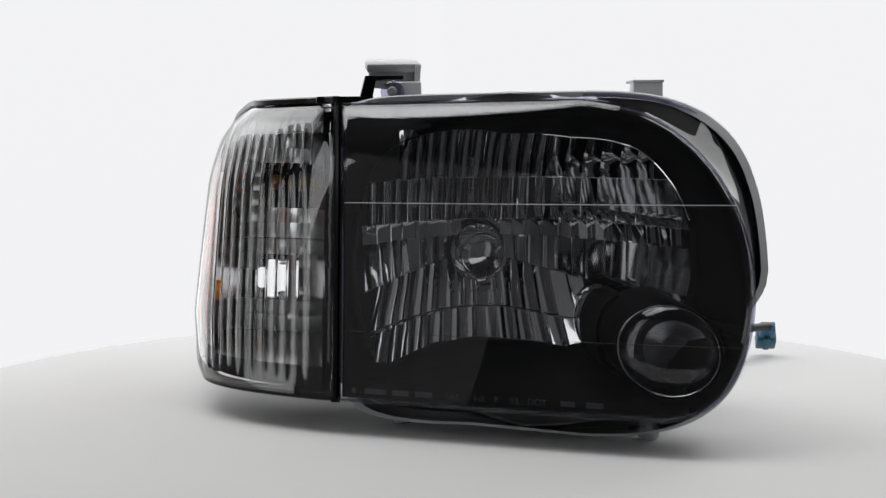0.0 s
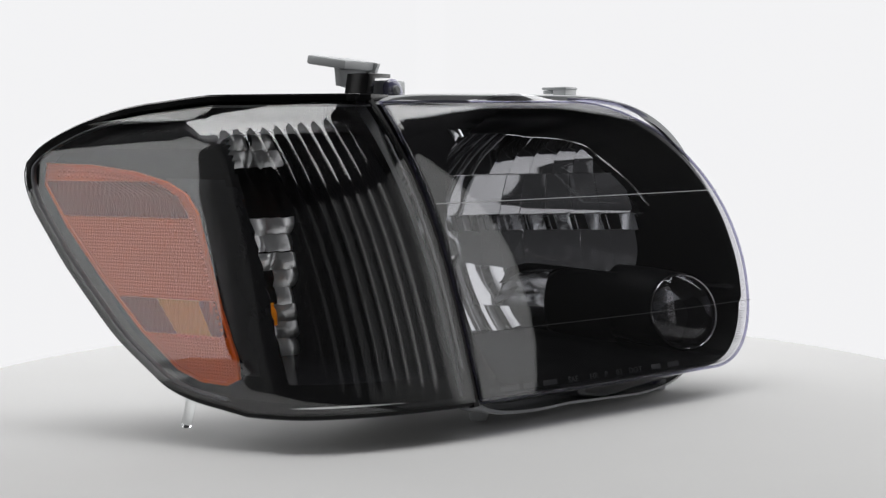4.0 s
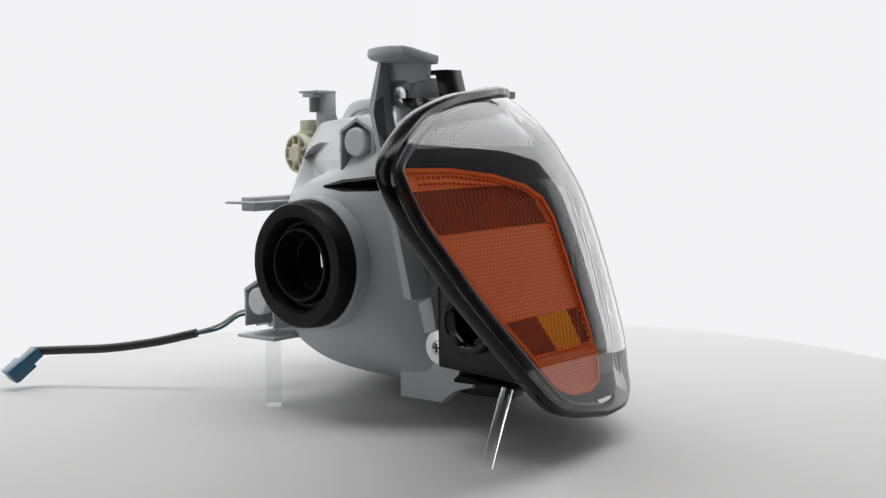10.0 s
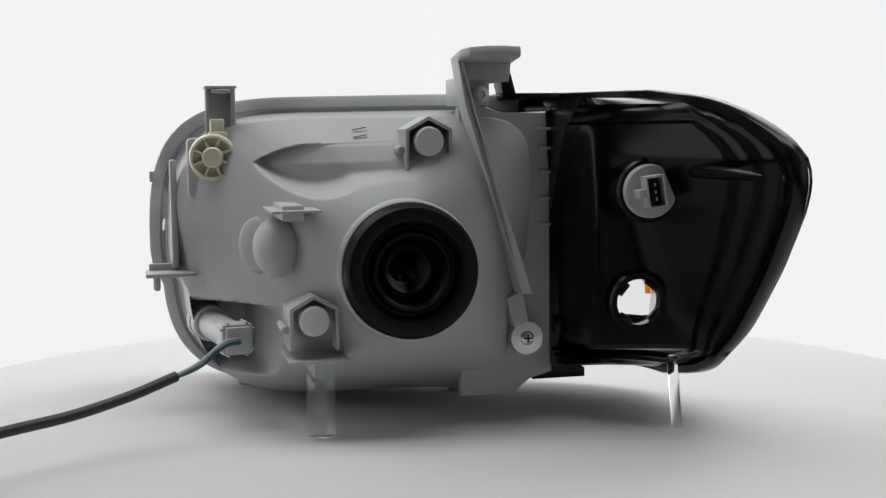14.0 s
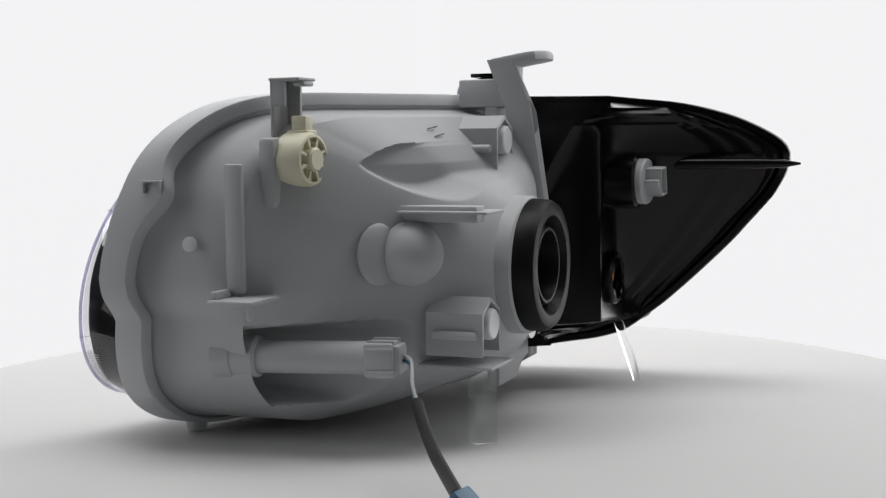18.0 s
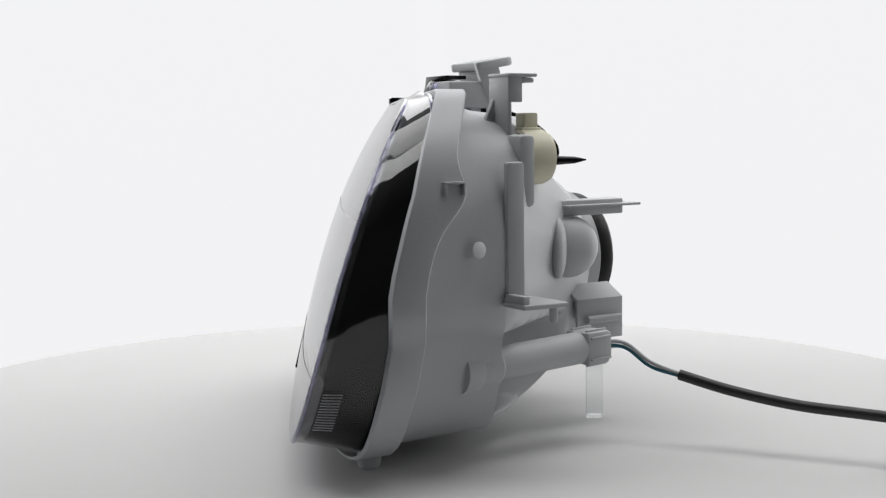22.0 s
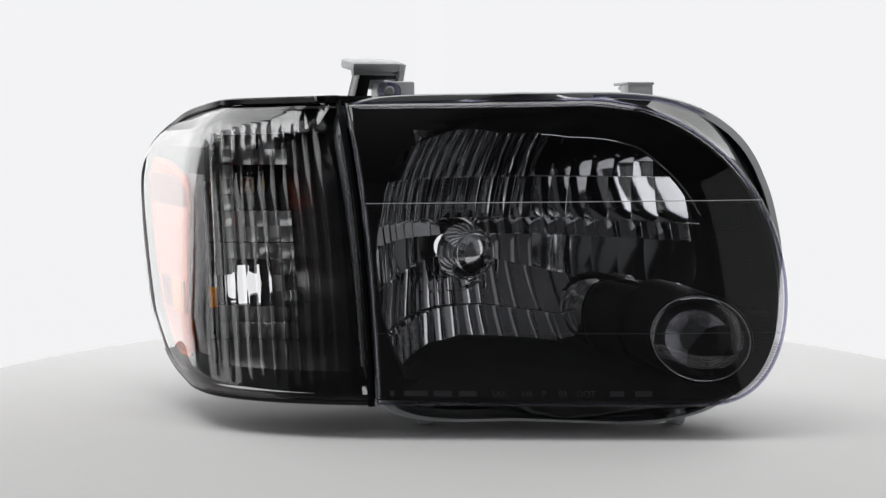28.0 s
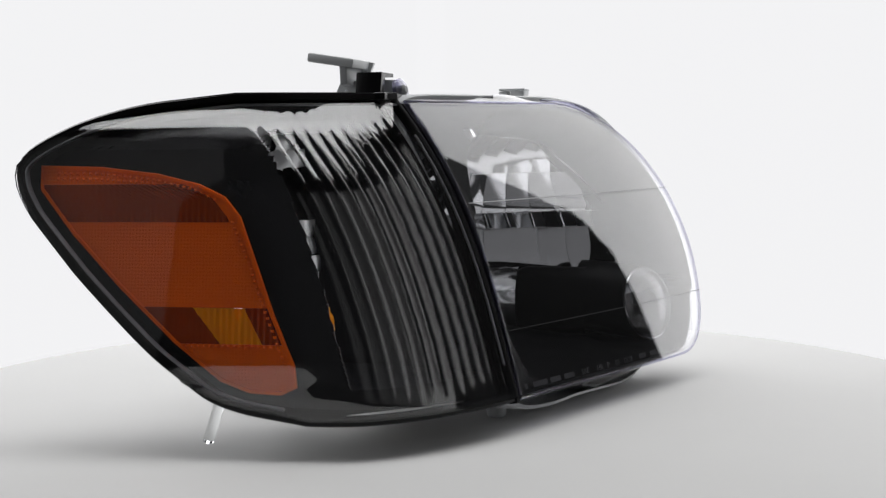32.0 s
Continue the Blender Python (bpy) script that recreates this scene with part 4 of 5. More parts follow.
def corner_grid(inset, rows, cols, z0=0.0280, z1=0.2410, flute=None, d0=0.0, rear=0.0):
    """Rows of points of the corner face, set in by inset along its normal."""
    out = []
    for i in range(rows):
        a = i / (rows - 1)
        a = 0.5 - 0.5 * math.cos(math.pi * a) * (0.55 + 0.45 * abs(math.cos(math.pi * a)))
        z = z0 + (z1 - z0) * min(1.0, max(0.0, a))
        ya, yb = y_joint(z) - d0, y_rear(z) + rear
        arc = arc_at(z) if flute is not None else None
        row = []
        if flute is not None:
            total = float(np.interp(ya - yb, *arc))
            marks = np.concatenate((np.linspace(0, FLUTES0, 12)[:-1], np.linspace(FLUTES0, FLUTES1, 11 * 10 + 1), np.linspace(FLUTES1, max(total, FLUTES1 + 0.01), 60)[1:]))
            marks = marks * (total / marks[-1])
        for j in range(cols if flute is None else len(marks)):
            t = j / (cols - 1)
            y = ya + (yb - ya) * t ** 1.35 if flute is None else ya - float(np.interp(marks[j], arc[1], arc[0]))
            x = x_corner(y, z)
            e = 1e-3
            nx, ny = 1.0, -(x_corner(y + e, z) - x_corner(y - e, z)) / (2 * e)
            nz = -(x_corner(y, z + e) - x_corner(y, z - e)) / (2 * e)
            n = Vector((nx, ny, nz)).normalized()
            d = y_joint(z) - y
            f = 0.0
            length = marks[j] if flute else 0.0
            if flute and FLUTES0 < length < FLUTES1:
                g = ((length - FLUTES0) / PITCH) % 1.0 - 0.5
                f = flute * (1 - (2 * g) ** 2) * ease((0.236 - z) / 0.030) * ease((z - 0.036) / 0.010)
            p = Vector((x, y, z)) - n * (inset + f)
            row.append(p)
        out.append(row)
    return out


bm = bmesh.new()
go = corner_grid(0.0, 40, 300, 0.0265, 0.2414, flute=0.0005, rear=-0.0050)
gi = corner_grid(0.0022, 40, 300, 0.0265, 0.2414, flute=0.0006, rear=-0.0050)
vo, vi = loft(bm, go, False), loft(bm, gi, False)
for k in range(39):
    for c in (0, -1):
        bm.faces.new((vo[k][c], vo[k + 1][c], vi[k + 1][c], vi[k][c]))
for k in range(len(vo[0]) - 1):
    for r in (0, -1):
        bm.faces.new((vo[r][k], vo[r][k + 1], vi[r][k + 1], vi[r][k]))
corner = part("corner_lens", bm, FLUTED, lamp, "clear fluted corner lamp lens wrapping round the side", 60)
corner.visible_shadow = False

# black lip round the rear, top and bottom edge
zz = [0.0280 + (0.2410 - 0.0280) * (0.5 - 0.5 * math.cos(math.pi * i / 70)) for i in range(71)]
bottom = [Vector((x_corner(y, 0.0280), y, 0.0280)) for y in np.linspace(y_joint(0.0280), y_rear(0.0280), 26)[:-1]]
top = [Vector((x_corner(y, 0.2410), y, 0.2410)) for y in np.linspace(y_rear(0.2410), y_joint(0.2410), 20)[1:]]
rear = [Vector((x_corner(y_rear(z), z), y_rear(z), z)) for z in zz]
rim = bottom + rear + top
HEART = Vector((0.10, -0.06, 0.13))


def lip(points, a, b, out, name, mat, label="", tuck=0.0):
    """A lip of section a by b that follows the rim, pushed outwards by out."""
    bm = bmesh.new()
    rings = []
    n = len(points)
    for i, p in enumerate(points):
        t = (points[min(n - 1, i + 1)] - points[max(0, i - 1)]).normalized()
        z = p.z
        nrm = Vector((1.0, -(x_corner(p.y + 1e-3, z) - x_corner(p.y - 1e-3, z)) / 2e-3, 0.0)).normalized()
        w = t.cross(nrm).normalized()
        if w.dot(p - HEART) < 0:
            w = -w
        nrm = nrm - t * nrm.dot(t)
        nrm.normalize()
        c = p + w * out
        sink = tuck * (1 - ease((p.z - 0.224) / 0.010))
        rings.append([c + w * (a * u) + nrm * (b * (v - sink)) for u, v in ((-0.5, -1.0), (0.35, -1.0), (0.5, -0.8), (0.5, 0.05), (0.3, 0.25), (-0.3, 0.25), (-0.5, 0.05))])
    loft(bm, rings, True, True, True)
    return part(name, bm, mat, lamp, label, 50)


lip(rim, 0.0060, 0.009, 0.0022, "corner_rim", BLACK, "black moulded rim of the corner lamp", 0.42)
lip([p for p in rim if p.z > 0.03 and p.y < 0.0], 0.0014, 0.0040, -0.0042, "bond_line", BOND)

# joint strip between the two lenses
bm = bmesh.new()
path = [Vector((x_joint(z) + 0.0012, y_joint(z) - 0.004, z)) for z in np.linspace(0.022, 0.2405, 40)]
sweep(bm, path, [(-0.0022, -0.004), (0.0022, -0.004), (0.0022, 0.003), (-0.0022, 0.003)], Vector((0.41, 0.91, 0)))
part("joint_strip", bm, BLACK, lamp)
bm = bmesh.new()
path = [Vector((x_joint(z) - 0.0030, y_joint(z) - 0.036, z)) for z in np.linspace(0.030, 0.2385, 40)]
sweep(bm, path, [(-0.0090, -0.010), (0.0080, -0.010), (0.0080, 0.010), (-0.0090, 0.010)], Vector((0, 1, 0)))
part("gasket", bm, BLACK, lamp, "black gasket between the two lamps")
bm = bmesh.new()
jit = random.Random(3)
path = [Vector((x_joint(z) + 0.0060 + jit.uniform(-0.0006, 0.0006), y_joint(z) - 0.0050, z)) for z in np.linspace(0.050, 0.215, 90)]
sweep(bm, path, circle(0.0009, 6), Vector((0.41, 0.91, 0)))
part("bond_line", bm, BOND, corner)
bm = bmesh.new()
path = [Vector((x_joint(z) - 0.0020, y_joint(z) - 0.0002, z)) for z in np.linspace(0.026, 0.238, 40)]
sweep(bm, path, circle(0.0007, 6), Vector((0.41, 0.91, 0)))
part("joint_edge", bm, EDGE, lens)

# amber side panel in bands
AM = [(-0.2350, 0.1960), (-0.1910, 0.1946), (-0.1490, 0.1898), (-0.1180, 0.1827), (-0.1000, 0.1745), (-0.0890, 0.1616), (-0.0780, 0.1333), (-0.0640, 0.0967),
      (-0.0495, 0.0632), (-0.0485, 0.0490), (-0.0580, 0.0446), (-0.0800, 0.0455), (-0.1000, 0.0528), (-0.1320, 0.0785), (-0.1720, 0.1145), (-0.2080, 0.1509), (-0.2330, 0.1811)]


def amber_span(z):
    """y from rear to front of the amber panel at the height z."""
    ys = []
    for (ya, za), (yb, zb) in zip(AM, AM[1:] + AM[:1]):
        if (za - z) * (zb - z) <= 0 and abs(za - zb) > 1e-9:
            ys.append(ya + (yb - ya) * (z - za) / (zb - za))
    return (min(ys), max(ys)) if len(ys) > 1 else (ys[0], ys[0])


def y_back(k, z):
    return min(y_joint(z) - 0.100, -0.054) * (1 - k) + (y_rear(z) + 0.014) * k


def y_wall(x, z):
    """Rear wall of the corner lamp at a place in (x, z)."""
    xr = x_corner(y_rear(z), z) - 0.004
    k = min(1.0, max(0.0, (x - 0.0785) / (xr - 0.0785)))
    y = y_back(k, z) + 0.010 * math.sin(math.pi * k)
    tower = ease((x - 0.0840) / 0.0130) * ease((0.2250 - z) / 0.0120) * ease((z - 0.0420) / 0.0120)
    back = -0.0045 * math.log(math.exp(-y / 0.0045) + math.exp(0.1100 / 0.0045))
    return y + (back - y) * tower


CX0, CX1, CZ0, CZM, CZ1 = 0.1000, 0.1530, 0.0520, 0.1305, 0.2170     # extent of the chrome inside


def y_chrome(x, z):
    return max(-0.1040, -0.0625 - 0.64 * (x - CX0) - 0.18 * max(0.0, z - 0.13))


# black liner inside, open where the chrome bowls show
bm = bmesh.new()
gl = corner_grid(0.0105, 60, 110, 0.031, 0.2402, d0=0.006, rear=0.008)
vl = [[bm.verts.new(p) for p in r] for r in gl]
kept, strip = {}, []
for i, (a, b) in enumerate(zip(vl, vl[1:])):
    for j in range(109):
        c = (a[j].co + b[j + 1].co) / 2
        d = y_joint(c.z) - c.y
        front = amber_span(min(0.186, max(0.047, c.z)))[1]
        if d > 0.014 and 0.046 < c.z < 0.217 and c.y > max(front + 0.022, y_joint(c.z) - 0.092):
            kept.setdefault(i, []).append(j)
            continue
        if 0.052 < c.z < 0.188 and amber_span(c.z)[0] + 0.006 < c.y < amber_span(c.z)[1] - 0.006:
            continue
        if (0.050 < c.z < 0.186 and front + 0.0015 < c.y < front + 0.05) or (c.z > 0.2085 and -0.212 < c.y < y_joint(c.z) - 0.014):
            strip.append([v.co.copy() for v in (a[j], a[j + 1], b[j + 1], b[j])])
            continue
        bm.faces.new((a[j], a[j + 1], b[j + 1], b[j]))
rows_open = sorted(kept)
near = [gl[i][min(kept[i])].copy() for i in rows_open]
far = [gl[i][max(kept[i]) + 1].copy() for i in rows_open]
low, high = [gl[rows_open[0]][j].copy() for j in kept[rows_open[0]]], [gl[rows_open[-1] + 1][j].copy() for j in kept[rows_open[-1]]]
bmesh.ops.delete(bm, geom=[v for v in bm.verts if not v.link_faces], context="VERTS")


def inner_z(z):
    return CZ0 + (CZ1 - CZ0) * (z - near[0].z) / (near[-1].z - near[0].z)


def flank(points, target, steps=6):
    """A wall that runs from the edge of the opening in to the chrome."""
    rings = []
    for k in range(steps + 1):
        q = k / steps
        rings.append([p.lerp(target(p, n / (len(points) - 1)), q) for n, p in enumerate(points)])
    return rings


liner = part("corner_liner", bm, BEZEL, lamp, "black liner behind the corner lens", 60)
bm = bmesh.new()
loft(bm, flank(near, lambda p, n: Vector((CX0, y_chrome(CX0, inner_z(p.z)), inner_z(p.z)))), False)
for pts, zt in ((low, CZ0), (high, CZ1)):
    loft(bm, flank(pts, lambda p, n: Vector((CX0 + (CX1 - CX0) * n, y_chrome(CX0 + (CX1 - CX0) * n, zt), zt))), False)
part("inner_wall", bm, INNER, liner, "glossy black walls round the bowls", 60)
bm = bmesh.new()
loft(bm, flank(far, lambda p, n: Vector((CX1, y_chrome(CX1, inner_z(p.z)), inner_z(p.z)))), False)
part("flank", bm, SMOKED, liner, "smoked chrome flank beside the amber panel", 60)
bm = bmesh.new()
for q in strip:
    bm.faces.new([bm.verts.new(p + Vector((0.0003 * math.sin(p.y * 900), 0, 0))) for p in q])
bmesh.ops.remove_doubles(bm, verts=bm.verts, dist=0.00005)
part("gloss_strip", bm, INNER, liner, "glossy black strip beside the amber panel", 60)

def amber_band(z0, z1, mat, name, f0=0.0, f1=1.0, inset=0.0088, rib=0.0):
    """A band of the amber panel between two heights; rib gives the pitch of its upright flutes."""
    bm = bmesh.new()
    rows = []
    lo, hi = amber_span(min(0.1955, max(0.0456, (z0 + z1) / 2)))
    cols = max(24, int((hi - lo) * (f1 - f0) / rib) * 8) if rib else 24
    for i in range(14):
        z = z0 + (z1 - z0) * i / 13
        a, b = amber_span(min(0.1955, max(0.0456, z)))
        a, b = a + (b - a) * f0, a + (b - a) * f1
        row = []
        for y in np.linspace(a, b, cols):
            g = (y / rib) % 1.0 - 0.5 if rib else 0.5
            row.append(Vector((x_corner(y, z) - inset + 0.0011 * (1 - (2 * g) ** 2), y, z)))
        rows.append(row)
    loft(bm, rows, False)
    bmesh.ops.recalc_face_normals(bm, faces=bm.faces)
    bmesh.ops.solidify(bm, geom=bm.faces[:], thickness=0.002)
    return part(name, bm, mat, amber, "", 40)


def prism_row(path, pitch=0.0042, size=0.0013):
    """A row of small four-sided prisms along a line on the amber panel, given as (y, z)."""
    bm = bmesh.new()
    for (ya, za), (yb, zb) in zip(path, path[1:]):
        n = max(1, int(math.hypot(yb - ya, zb - za) / pitch))
        for k in range(n):
            q = (k + 0.5) / n
            y, z = ya + (yb - ya) * q, za + (zb - za) * q
            x = x_corner(y, z) - 0.0085
            ring = [bm.verts.new((x, y + size * u, z + 0.8 * size * v)) for u, v in ((-1, -1), (1, -1), (1, 1), (-1, 1))]
            tip = bm.verts.new((x + 0.0014, y, z))
            for a, b in zip(ring, ring[1:] + ring[:1]):
                bm.faces.new((a, b, tip))
    return part("prism_row", bm, AMBER_RIM, amber, "row of small amber prisms", 20)


bm = bmesh.new()
AMR = [Vector((x_corner(y, z) - 0.0085, y, z)) for y, z in AM]
sweep(bm, AMR, [(-0.0012, -0.0015), (0.0012, -0.0015), (0.0012, 0.001), (-0.0012, 0.001)], Vector((1, 0, 0)), True)
amber = part("amber_reflector", bm, AMBER_RIM, lamp, "amber side marker reflector with prism bands")
amber_band(0.1840, 0.1950, AMBER, "prism_band")
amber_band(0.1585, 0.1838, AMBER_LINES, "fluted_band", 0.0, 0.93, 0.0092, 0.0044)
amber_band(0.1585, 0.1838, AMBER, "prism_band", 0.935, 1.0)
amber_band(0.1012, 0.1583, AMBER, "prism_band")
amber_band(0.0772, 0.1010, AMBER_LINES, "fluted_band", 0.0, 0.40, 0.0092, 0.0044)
# lit stretch of the same flutes, its brightness painted
amber_band(0.0772, 0.1010, AMBER_LIT, "fluted_band", 0.405, 0.80, 0.0092, 0.0044)
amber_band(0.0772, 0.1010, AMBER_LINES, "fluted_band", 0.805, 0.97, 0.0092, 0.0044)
amber_band(0.0460, 0.0770, AMBER, "prism_band")
prism_row([(-0.224, 0.1916), (-0.1910, 0.1912), (-0.1490, 0.1866), (-0.1180, 0.1795), (-0.1040, 0.1725)])
prism_row([(-0.224, 0.1878), (-0.1910, 0.1874), (-0.1490, 0.1842)])
prism_row([(-0.0945, 0.1600), (-0.0820, 0.1333), (-0.0680, 0.0967), (-0.0540, 0.0632)])
prism_row([(-0.126, 0.0757), (-0.0580, 0.0757)])


# end of the lower fluted band on the flank; bright yellow paints its piped light
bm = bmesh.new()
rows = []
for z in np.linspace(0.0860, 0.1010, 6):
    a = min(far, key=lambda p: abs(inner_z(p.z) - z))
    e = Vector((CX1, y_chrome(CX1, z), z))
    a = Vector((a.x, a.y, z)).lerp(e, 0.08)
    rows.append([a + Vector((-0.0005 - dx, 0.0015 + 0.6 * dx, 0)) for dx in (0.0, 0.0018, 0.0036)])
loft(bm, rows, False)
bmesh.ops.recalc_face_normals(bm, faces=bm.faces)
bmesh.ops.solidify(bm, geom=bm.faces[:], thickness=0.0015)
part("prism_return", bm, AMBER_LIT, amber, "end of the fluted band, painted lit yellow")

# chrome bowls of the corner lamp


brng = random.Random(9)


def bowl(z0, z1, hx, hz, hole, nx, nz, name):
    """Faceted chrome round a bulb opening, a little hollow, in columns of pillowed facets."""
    bm = bmesh.new()
    dx, dz = (CX1 - CX0) / nx, (z1 - z0) / nz
    for i in range(nx):
        for j in range(nz):
            xa, za = CX0 + dx * i, z0 + dz * j
            xm, zm = xa + dx / 2, za + dz / 2
            if math.hypot(xm - hx, zm - hz) < hole or (hole > 0.018 and xm > hx and abs(zm - hz) < 0.013):
                continue
            ta, tb = brng.uniform(-0.32, 0.32) + 3.0 * (xm - hx), brng.uniform(-0.20, 0.20) + 3.0 * (zm - hz)
            g = []
            for u in range(6):
                r = []
                for v in range(6):
                    x, z = xa + dx * u / 5, za + dz * v / 5
                    pillow = 0.0042 * (1 - (u / 2.5 - 1) ** 2) + 0.0012 * (1 - (v / 2.5 - 1) ** 2)
                    r.append(Vector((x, y_chrome(xm, zm) - 0.64 * (x - xm) + pillow + ta * (x - xm) + tb * (z - zm), z)))
                g.append(r)
            loft(bm, g, False)
    return part(name, bm, SATIN, lamp, "bright chrome faceted bowl of the corner lamp", 35, False)


bowl(CZM, CZ1, 0.1185, 0.1740, 0.0170, 3, 7, "upper_bowl")
bowl(CZ0, CZM - 0.001, 0.1260, 0.0930, 0.0190, 4, 6, "lower_bowl")
bm = bmesh.new()
turned(bm, [(0.0065, 0.0), (0.0065, 0.008), (0.0058, 0.012), (0.0035, 0.0155), (0.0005, 0.017)], (0.1200, -0.118, 0.1750), (0, 1, 0), 24)
part("amber_bulb", bm, AMBER_LIT, lamp, "amber glass bulb")

# black rear shell of the corner lamp
CORNER_HOLE = (0.1255, 0.0920)


def wall_collar(cx, cy, cz, r_out, r_in, name, lip=0.004):
    """A socket collar that rises from the sloping wall to a flat face at cy."""
    bm = bmesh.new()
    ang = [2 * math.pi * i / 48 for i in range(48)]
    ring = lambda r, y: [(cx + r * math.cos(a), y, cz + r * math.sin(a)) for a in ang]
    foot = [(cx + r_out * math.cos(a), max(cy + 0.003, y_wall(cx + r_out * math.cos(a), cz + r_out * math.sin(a)) + 0.003), cz + r_out * math.sin(a)) for a in ang]
    inner_foot = [(cx + r_in * math.cos(a), max(cy + 0.006, min(cy + 0.030, y_wall(cx + r_in * math.cos(a), cz + r_in * math.sin(a)) + 0.002)), cz + r_in * math.sin(a)) for a in ang]
    loft(bm, [foot, ring(r_out, cy + 0.002), ring(r_out - 0.0015, cy), ring(r_in + 0.001, cy), ring(r_in, cy + 0.001), inner_foot])
    return part(name, bm, BLACK, shell)


bm = bmesh.new()
rows = []
for i in range(90):
    z = 0.027 + (0.2400 - 0.027) * i / 89
    xr = x_corner(y_rear(z), z) - 0.004
    row = [Vector((0.0845, y_joint(z) - 0.012, z)), Vector((0.0800, y_joint(z) - 0.040, z))]
    for j in range(71):
        k = j / 70
        edge = min((1 - k) * (xr - 0.0785), (0.240 - z) * 1.2, (z - 0.027) * 1.6)
        step = 0.006 * ease((0.0075 - edge) / 0.002) + 0.006 * ease((0.0150 - edge) / 0.002) + 0.006 * ease((0.0230 - edge) / 0.002)
        x = 0.0785 + (xr - 0.0785) * k
        row.append(Vector((x, y_wall(x, z) - step, z + 0.012 * (1 - k) * ease((0.075 - z) / 0.045))))
    rows.append(row)
vr = [[bm.verts.new(p) for p in r] for r in rows]
for a, b in zip(vr, vr[1:]):
    for j in range(len(a) - 1):
        c = (a[j].co + b[j + 1].co) / 2
        if math.hypot(c.x - CORNER_HOLE[0], c.z - CORNER_HOLE[1]) < 0.0185 and j > 2:
            continue
        bm.faces.new((a[j], a[j + 1], b[j + 1], b[j]))
for row in (vr[0], vr[-1]):
    a, b = row[0].co, row[-1].co
    chord = [bm.verts.new(a.lerp(b, k / (len(row) - 1))) for k in range(len(row))]
    for k in range(len(row) - 1):
        bm.faces.new((row[k], row[k + 1], chord[k + 1], chord[k]))
bmesh.ops.remove_doubles(bm, verts=bm.verts, dist=1e-5)
bmesh.ops.delete(bm, geom=[v for v in bm.verts if not v.link_faces], context="VERTS")
shell = part("corner_housing", bm, BLACK, lamp, "glossy black rear shell of the corner lamp", 34)
wall_collar(CORNER_HOLE[0], -0.1170, CORNER_HOLE[1], 0.0225, 0.0168, "socket_hole")
for i in range(4):
    bm = bmesh.new()
    m = Matrix.Translation((CORNER_HOLE[0], -0.1165, CORNER_HOLE[1])) @ Matrix.Rotation(radians(40 + 90 * i), 4, "Y")
    box(bm, -0.0052, 0.0052, -0.0008, 0.004, 0.0135, 0.0175, 0.0004, m)
    part("bayonet_lug", bm, BLACK, shell)
SC = (0.1240, -0.1360, 0.1740)
wall_collar(SC[0], SC[1], SC[2], 0.0230, 0.0120, "socket_collar")
bm = bmesh.new()
turned(bm, [(0.0190, 0.0), (0.0190, 0.006), (0.0180, 0.0075), (0.0120, 0.0078)], SC, (-0.10, -1, 0), 40)
sock = part("bulb_socket", bm, GREY, lamp, "grey bulb socket with an open plug face")
m = frame_to(SC, (-0.10, -1, 0)) @ Matrix.Rotation(radians(8), 4, "Z")
for b in ((-0.0070, -0.0055, -0.0115, 0.0115), (0.0055, 0.0070, -0.0115, 0.0115), (-0.0070, 0.0070, -0.0115, -0.0100), (-0.0070, 0.0070, 0.0100, 0.0115)):
    bm = bmesh.new()
    box(bm, *b, 0.006, 0.021, 0.0004, m)
    part("plug_wall", bm, GREY, sock)
bm = bmesh.new()
box(bm, -0.0057, 0.0057, -0.0102, 0.0102, 0.0072, 0.009, 0, m)
part("plug_floor", bm, BLACK, sock)
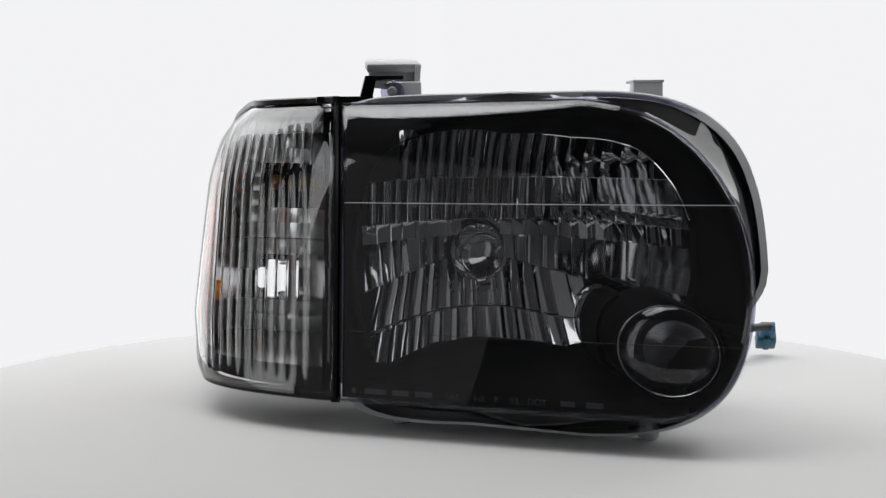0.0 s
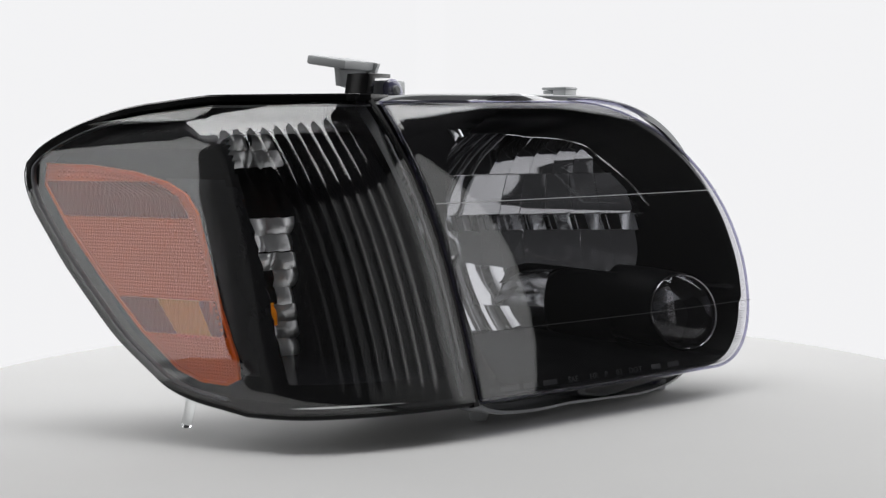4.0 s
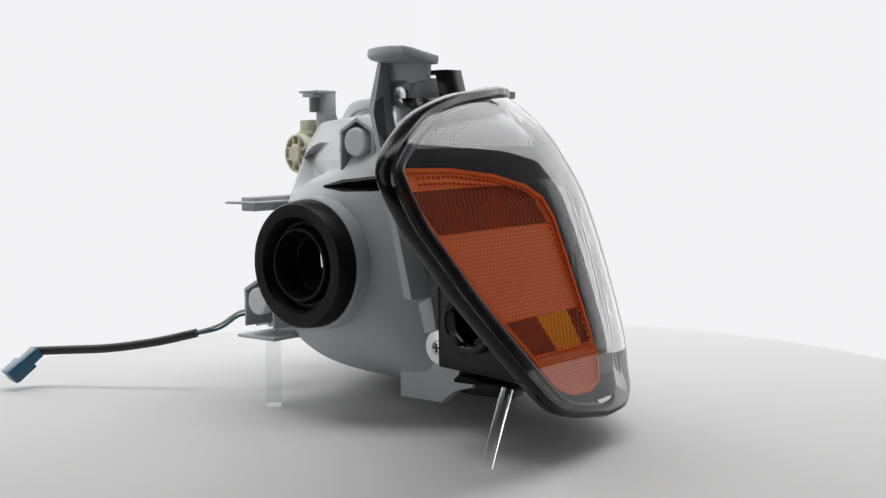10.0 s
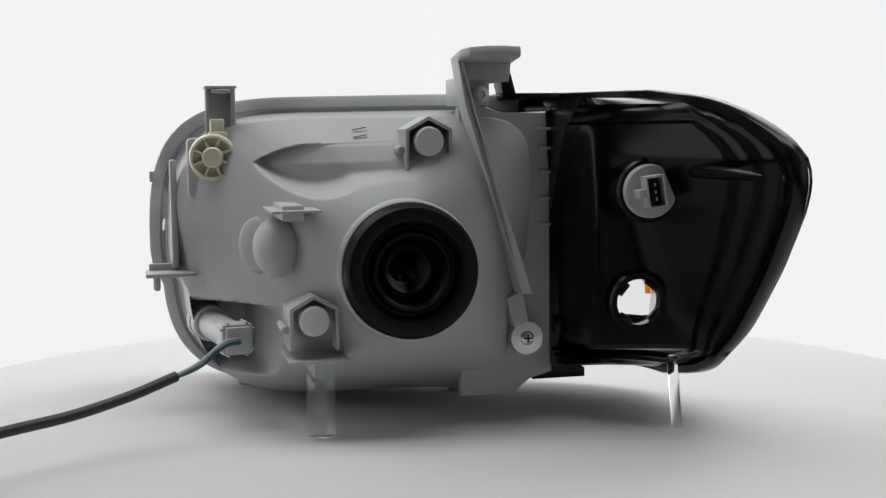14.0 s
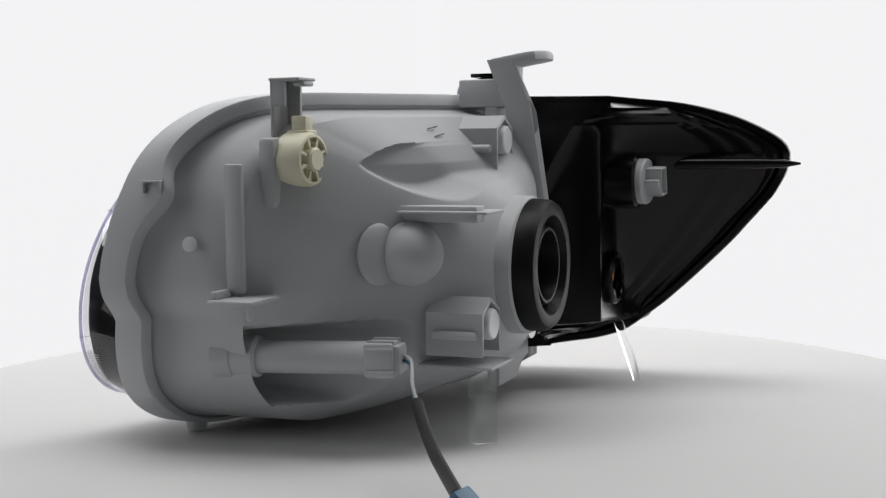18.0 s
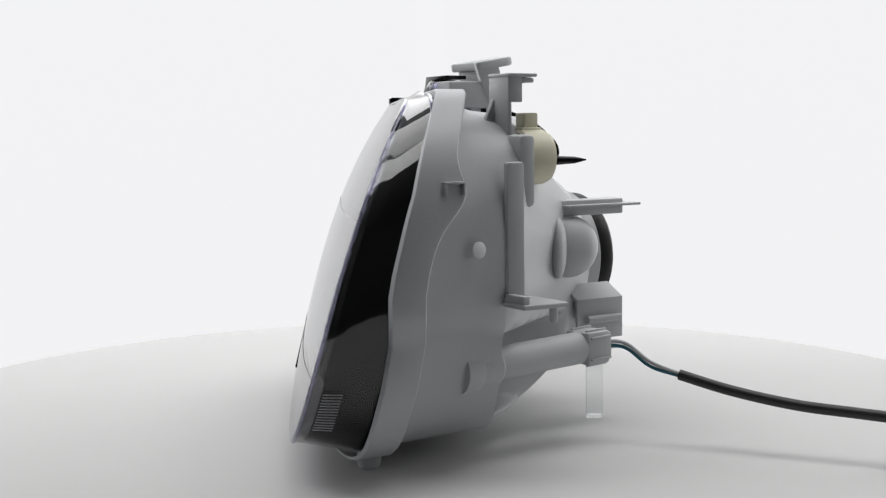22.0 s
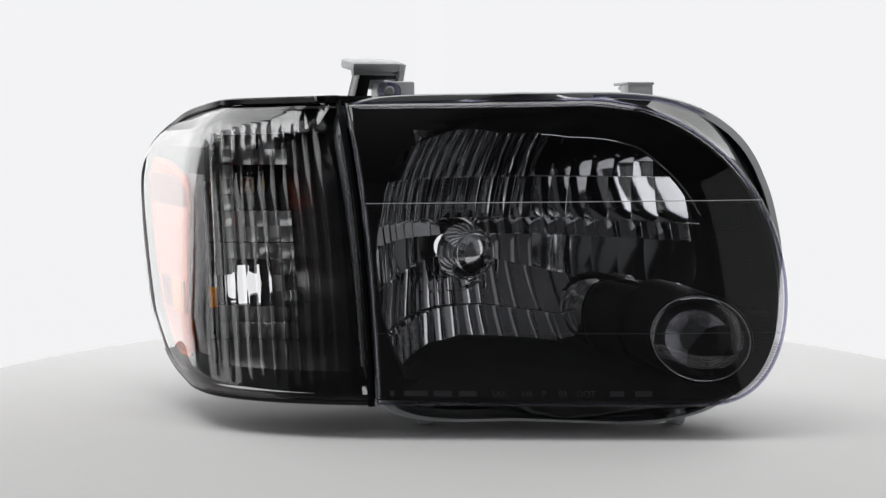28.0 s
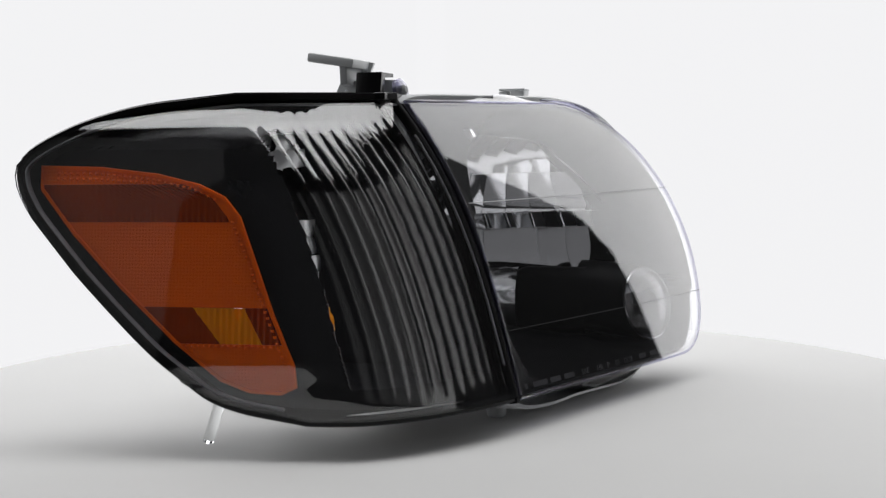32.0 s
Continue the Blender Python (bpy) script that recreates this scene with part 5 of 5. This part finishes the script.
for q in (-0.005, 0.0, 0.005):
    bm = bmesh.new()
    box(bm, -0.0008, 0.0008, q - 0.0011, q + 0.0011, 0.008, 0.018, 0.0003, m)
    part("pin", bm, STEEL, sock)
bm = bmesh.new()
box(bm, -0.0125, -0.0070, -0.0030, 0.0030, 0.006, 0.020, 0.0006, m)
part("latch", bm, GREY, sock)
bm = bmesh.new()
turned(bm, [(0.0045, -0.06), (0.0045, 0.02), (0.0035, 0.042), (0.0008, 0.056)], (0.1460, -0.2080, 0.1880), (-0.02, -1, 0), 16)
part("locating_pin", bm, BLACK, shell, "black pointed locating pin")
bm = bmesh.new()
m = Matrix(((1, 0, 0, 0), (0, 0, 1, -0.0450), (0, 1, 0, 0), (0, 0, 0, 1)))
prism(bm, [(0.0560, 0.2420), (0.0505, 0.2625), (0.0200, 0.2625), (0.0200, 0.2595), (0.0425, 0.2595), (0.0455, 0.2420)], m, 0.020, 0.0005)
box(bm, 0.0450, 0.0900, -0.0450, -0.0110, 0.2405, 0.2460, 0.0010)
part("top_clip", bm, BLACK, shell)
bm = bmesh.new()
box(bm, 0.0800, 0.0900, -0.0600, -0.0300, 0.0620, 0.0760, 0.0015)
part("side_clip", bm, BLACK, shell)

# ---- clear acrylic props ----
bm = bmesh.new()
turned(bm, [(0.0040, 0.0), (0.0040, 0.0530)], (0.1507, -0.1277, 0.0002), (0.0035, 0.017, 0.0466), 20)
prop_a = tagged(part("acrylic_rod", bm, ACRYLIC), "thin clear acrylic rod leaning under the corner lamp", "display prop", "acrylic props")
bm = bmesh.new()
box(bm, -0.0085, 0.0085, -0.0060, 0.0060, 0.0002, 0.0555, 0.0006, pose(-0.1035, -0.0790, 0, 0, 0, -42))
prop_b = tagged(part("acrylic_post", bm, POST), "clear square-cut acrylic post under the grey housing", "display prop", "acrylic props")

prop_a.visible_shadow = prop_b.visible_shadow = False

# ---- movement ----


def motions():
    """Everything on the turntable turns with it at one even speed."""
    rows = []
    for i in range(65):
        t = 0.5 * i
        rows.append((t, Matrix.Rotation(2 * math.pi * (t - START) / PERIOD, 4, "Z")))
    for thing in (turntable, lamp, prop_a, prop_b):
        walk(thing, rows)


motions()
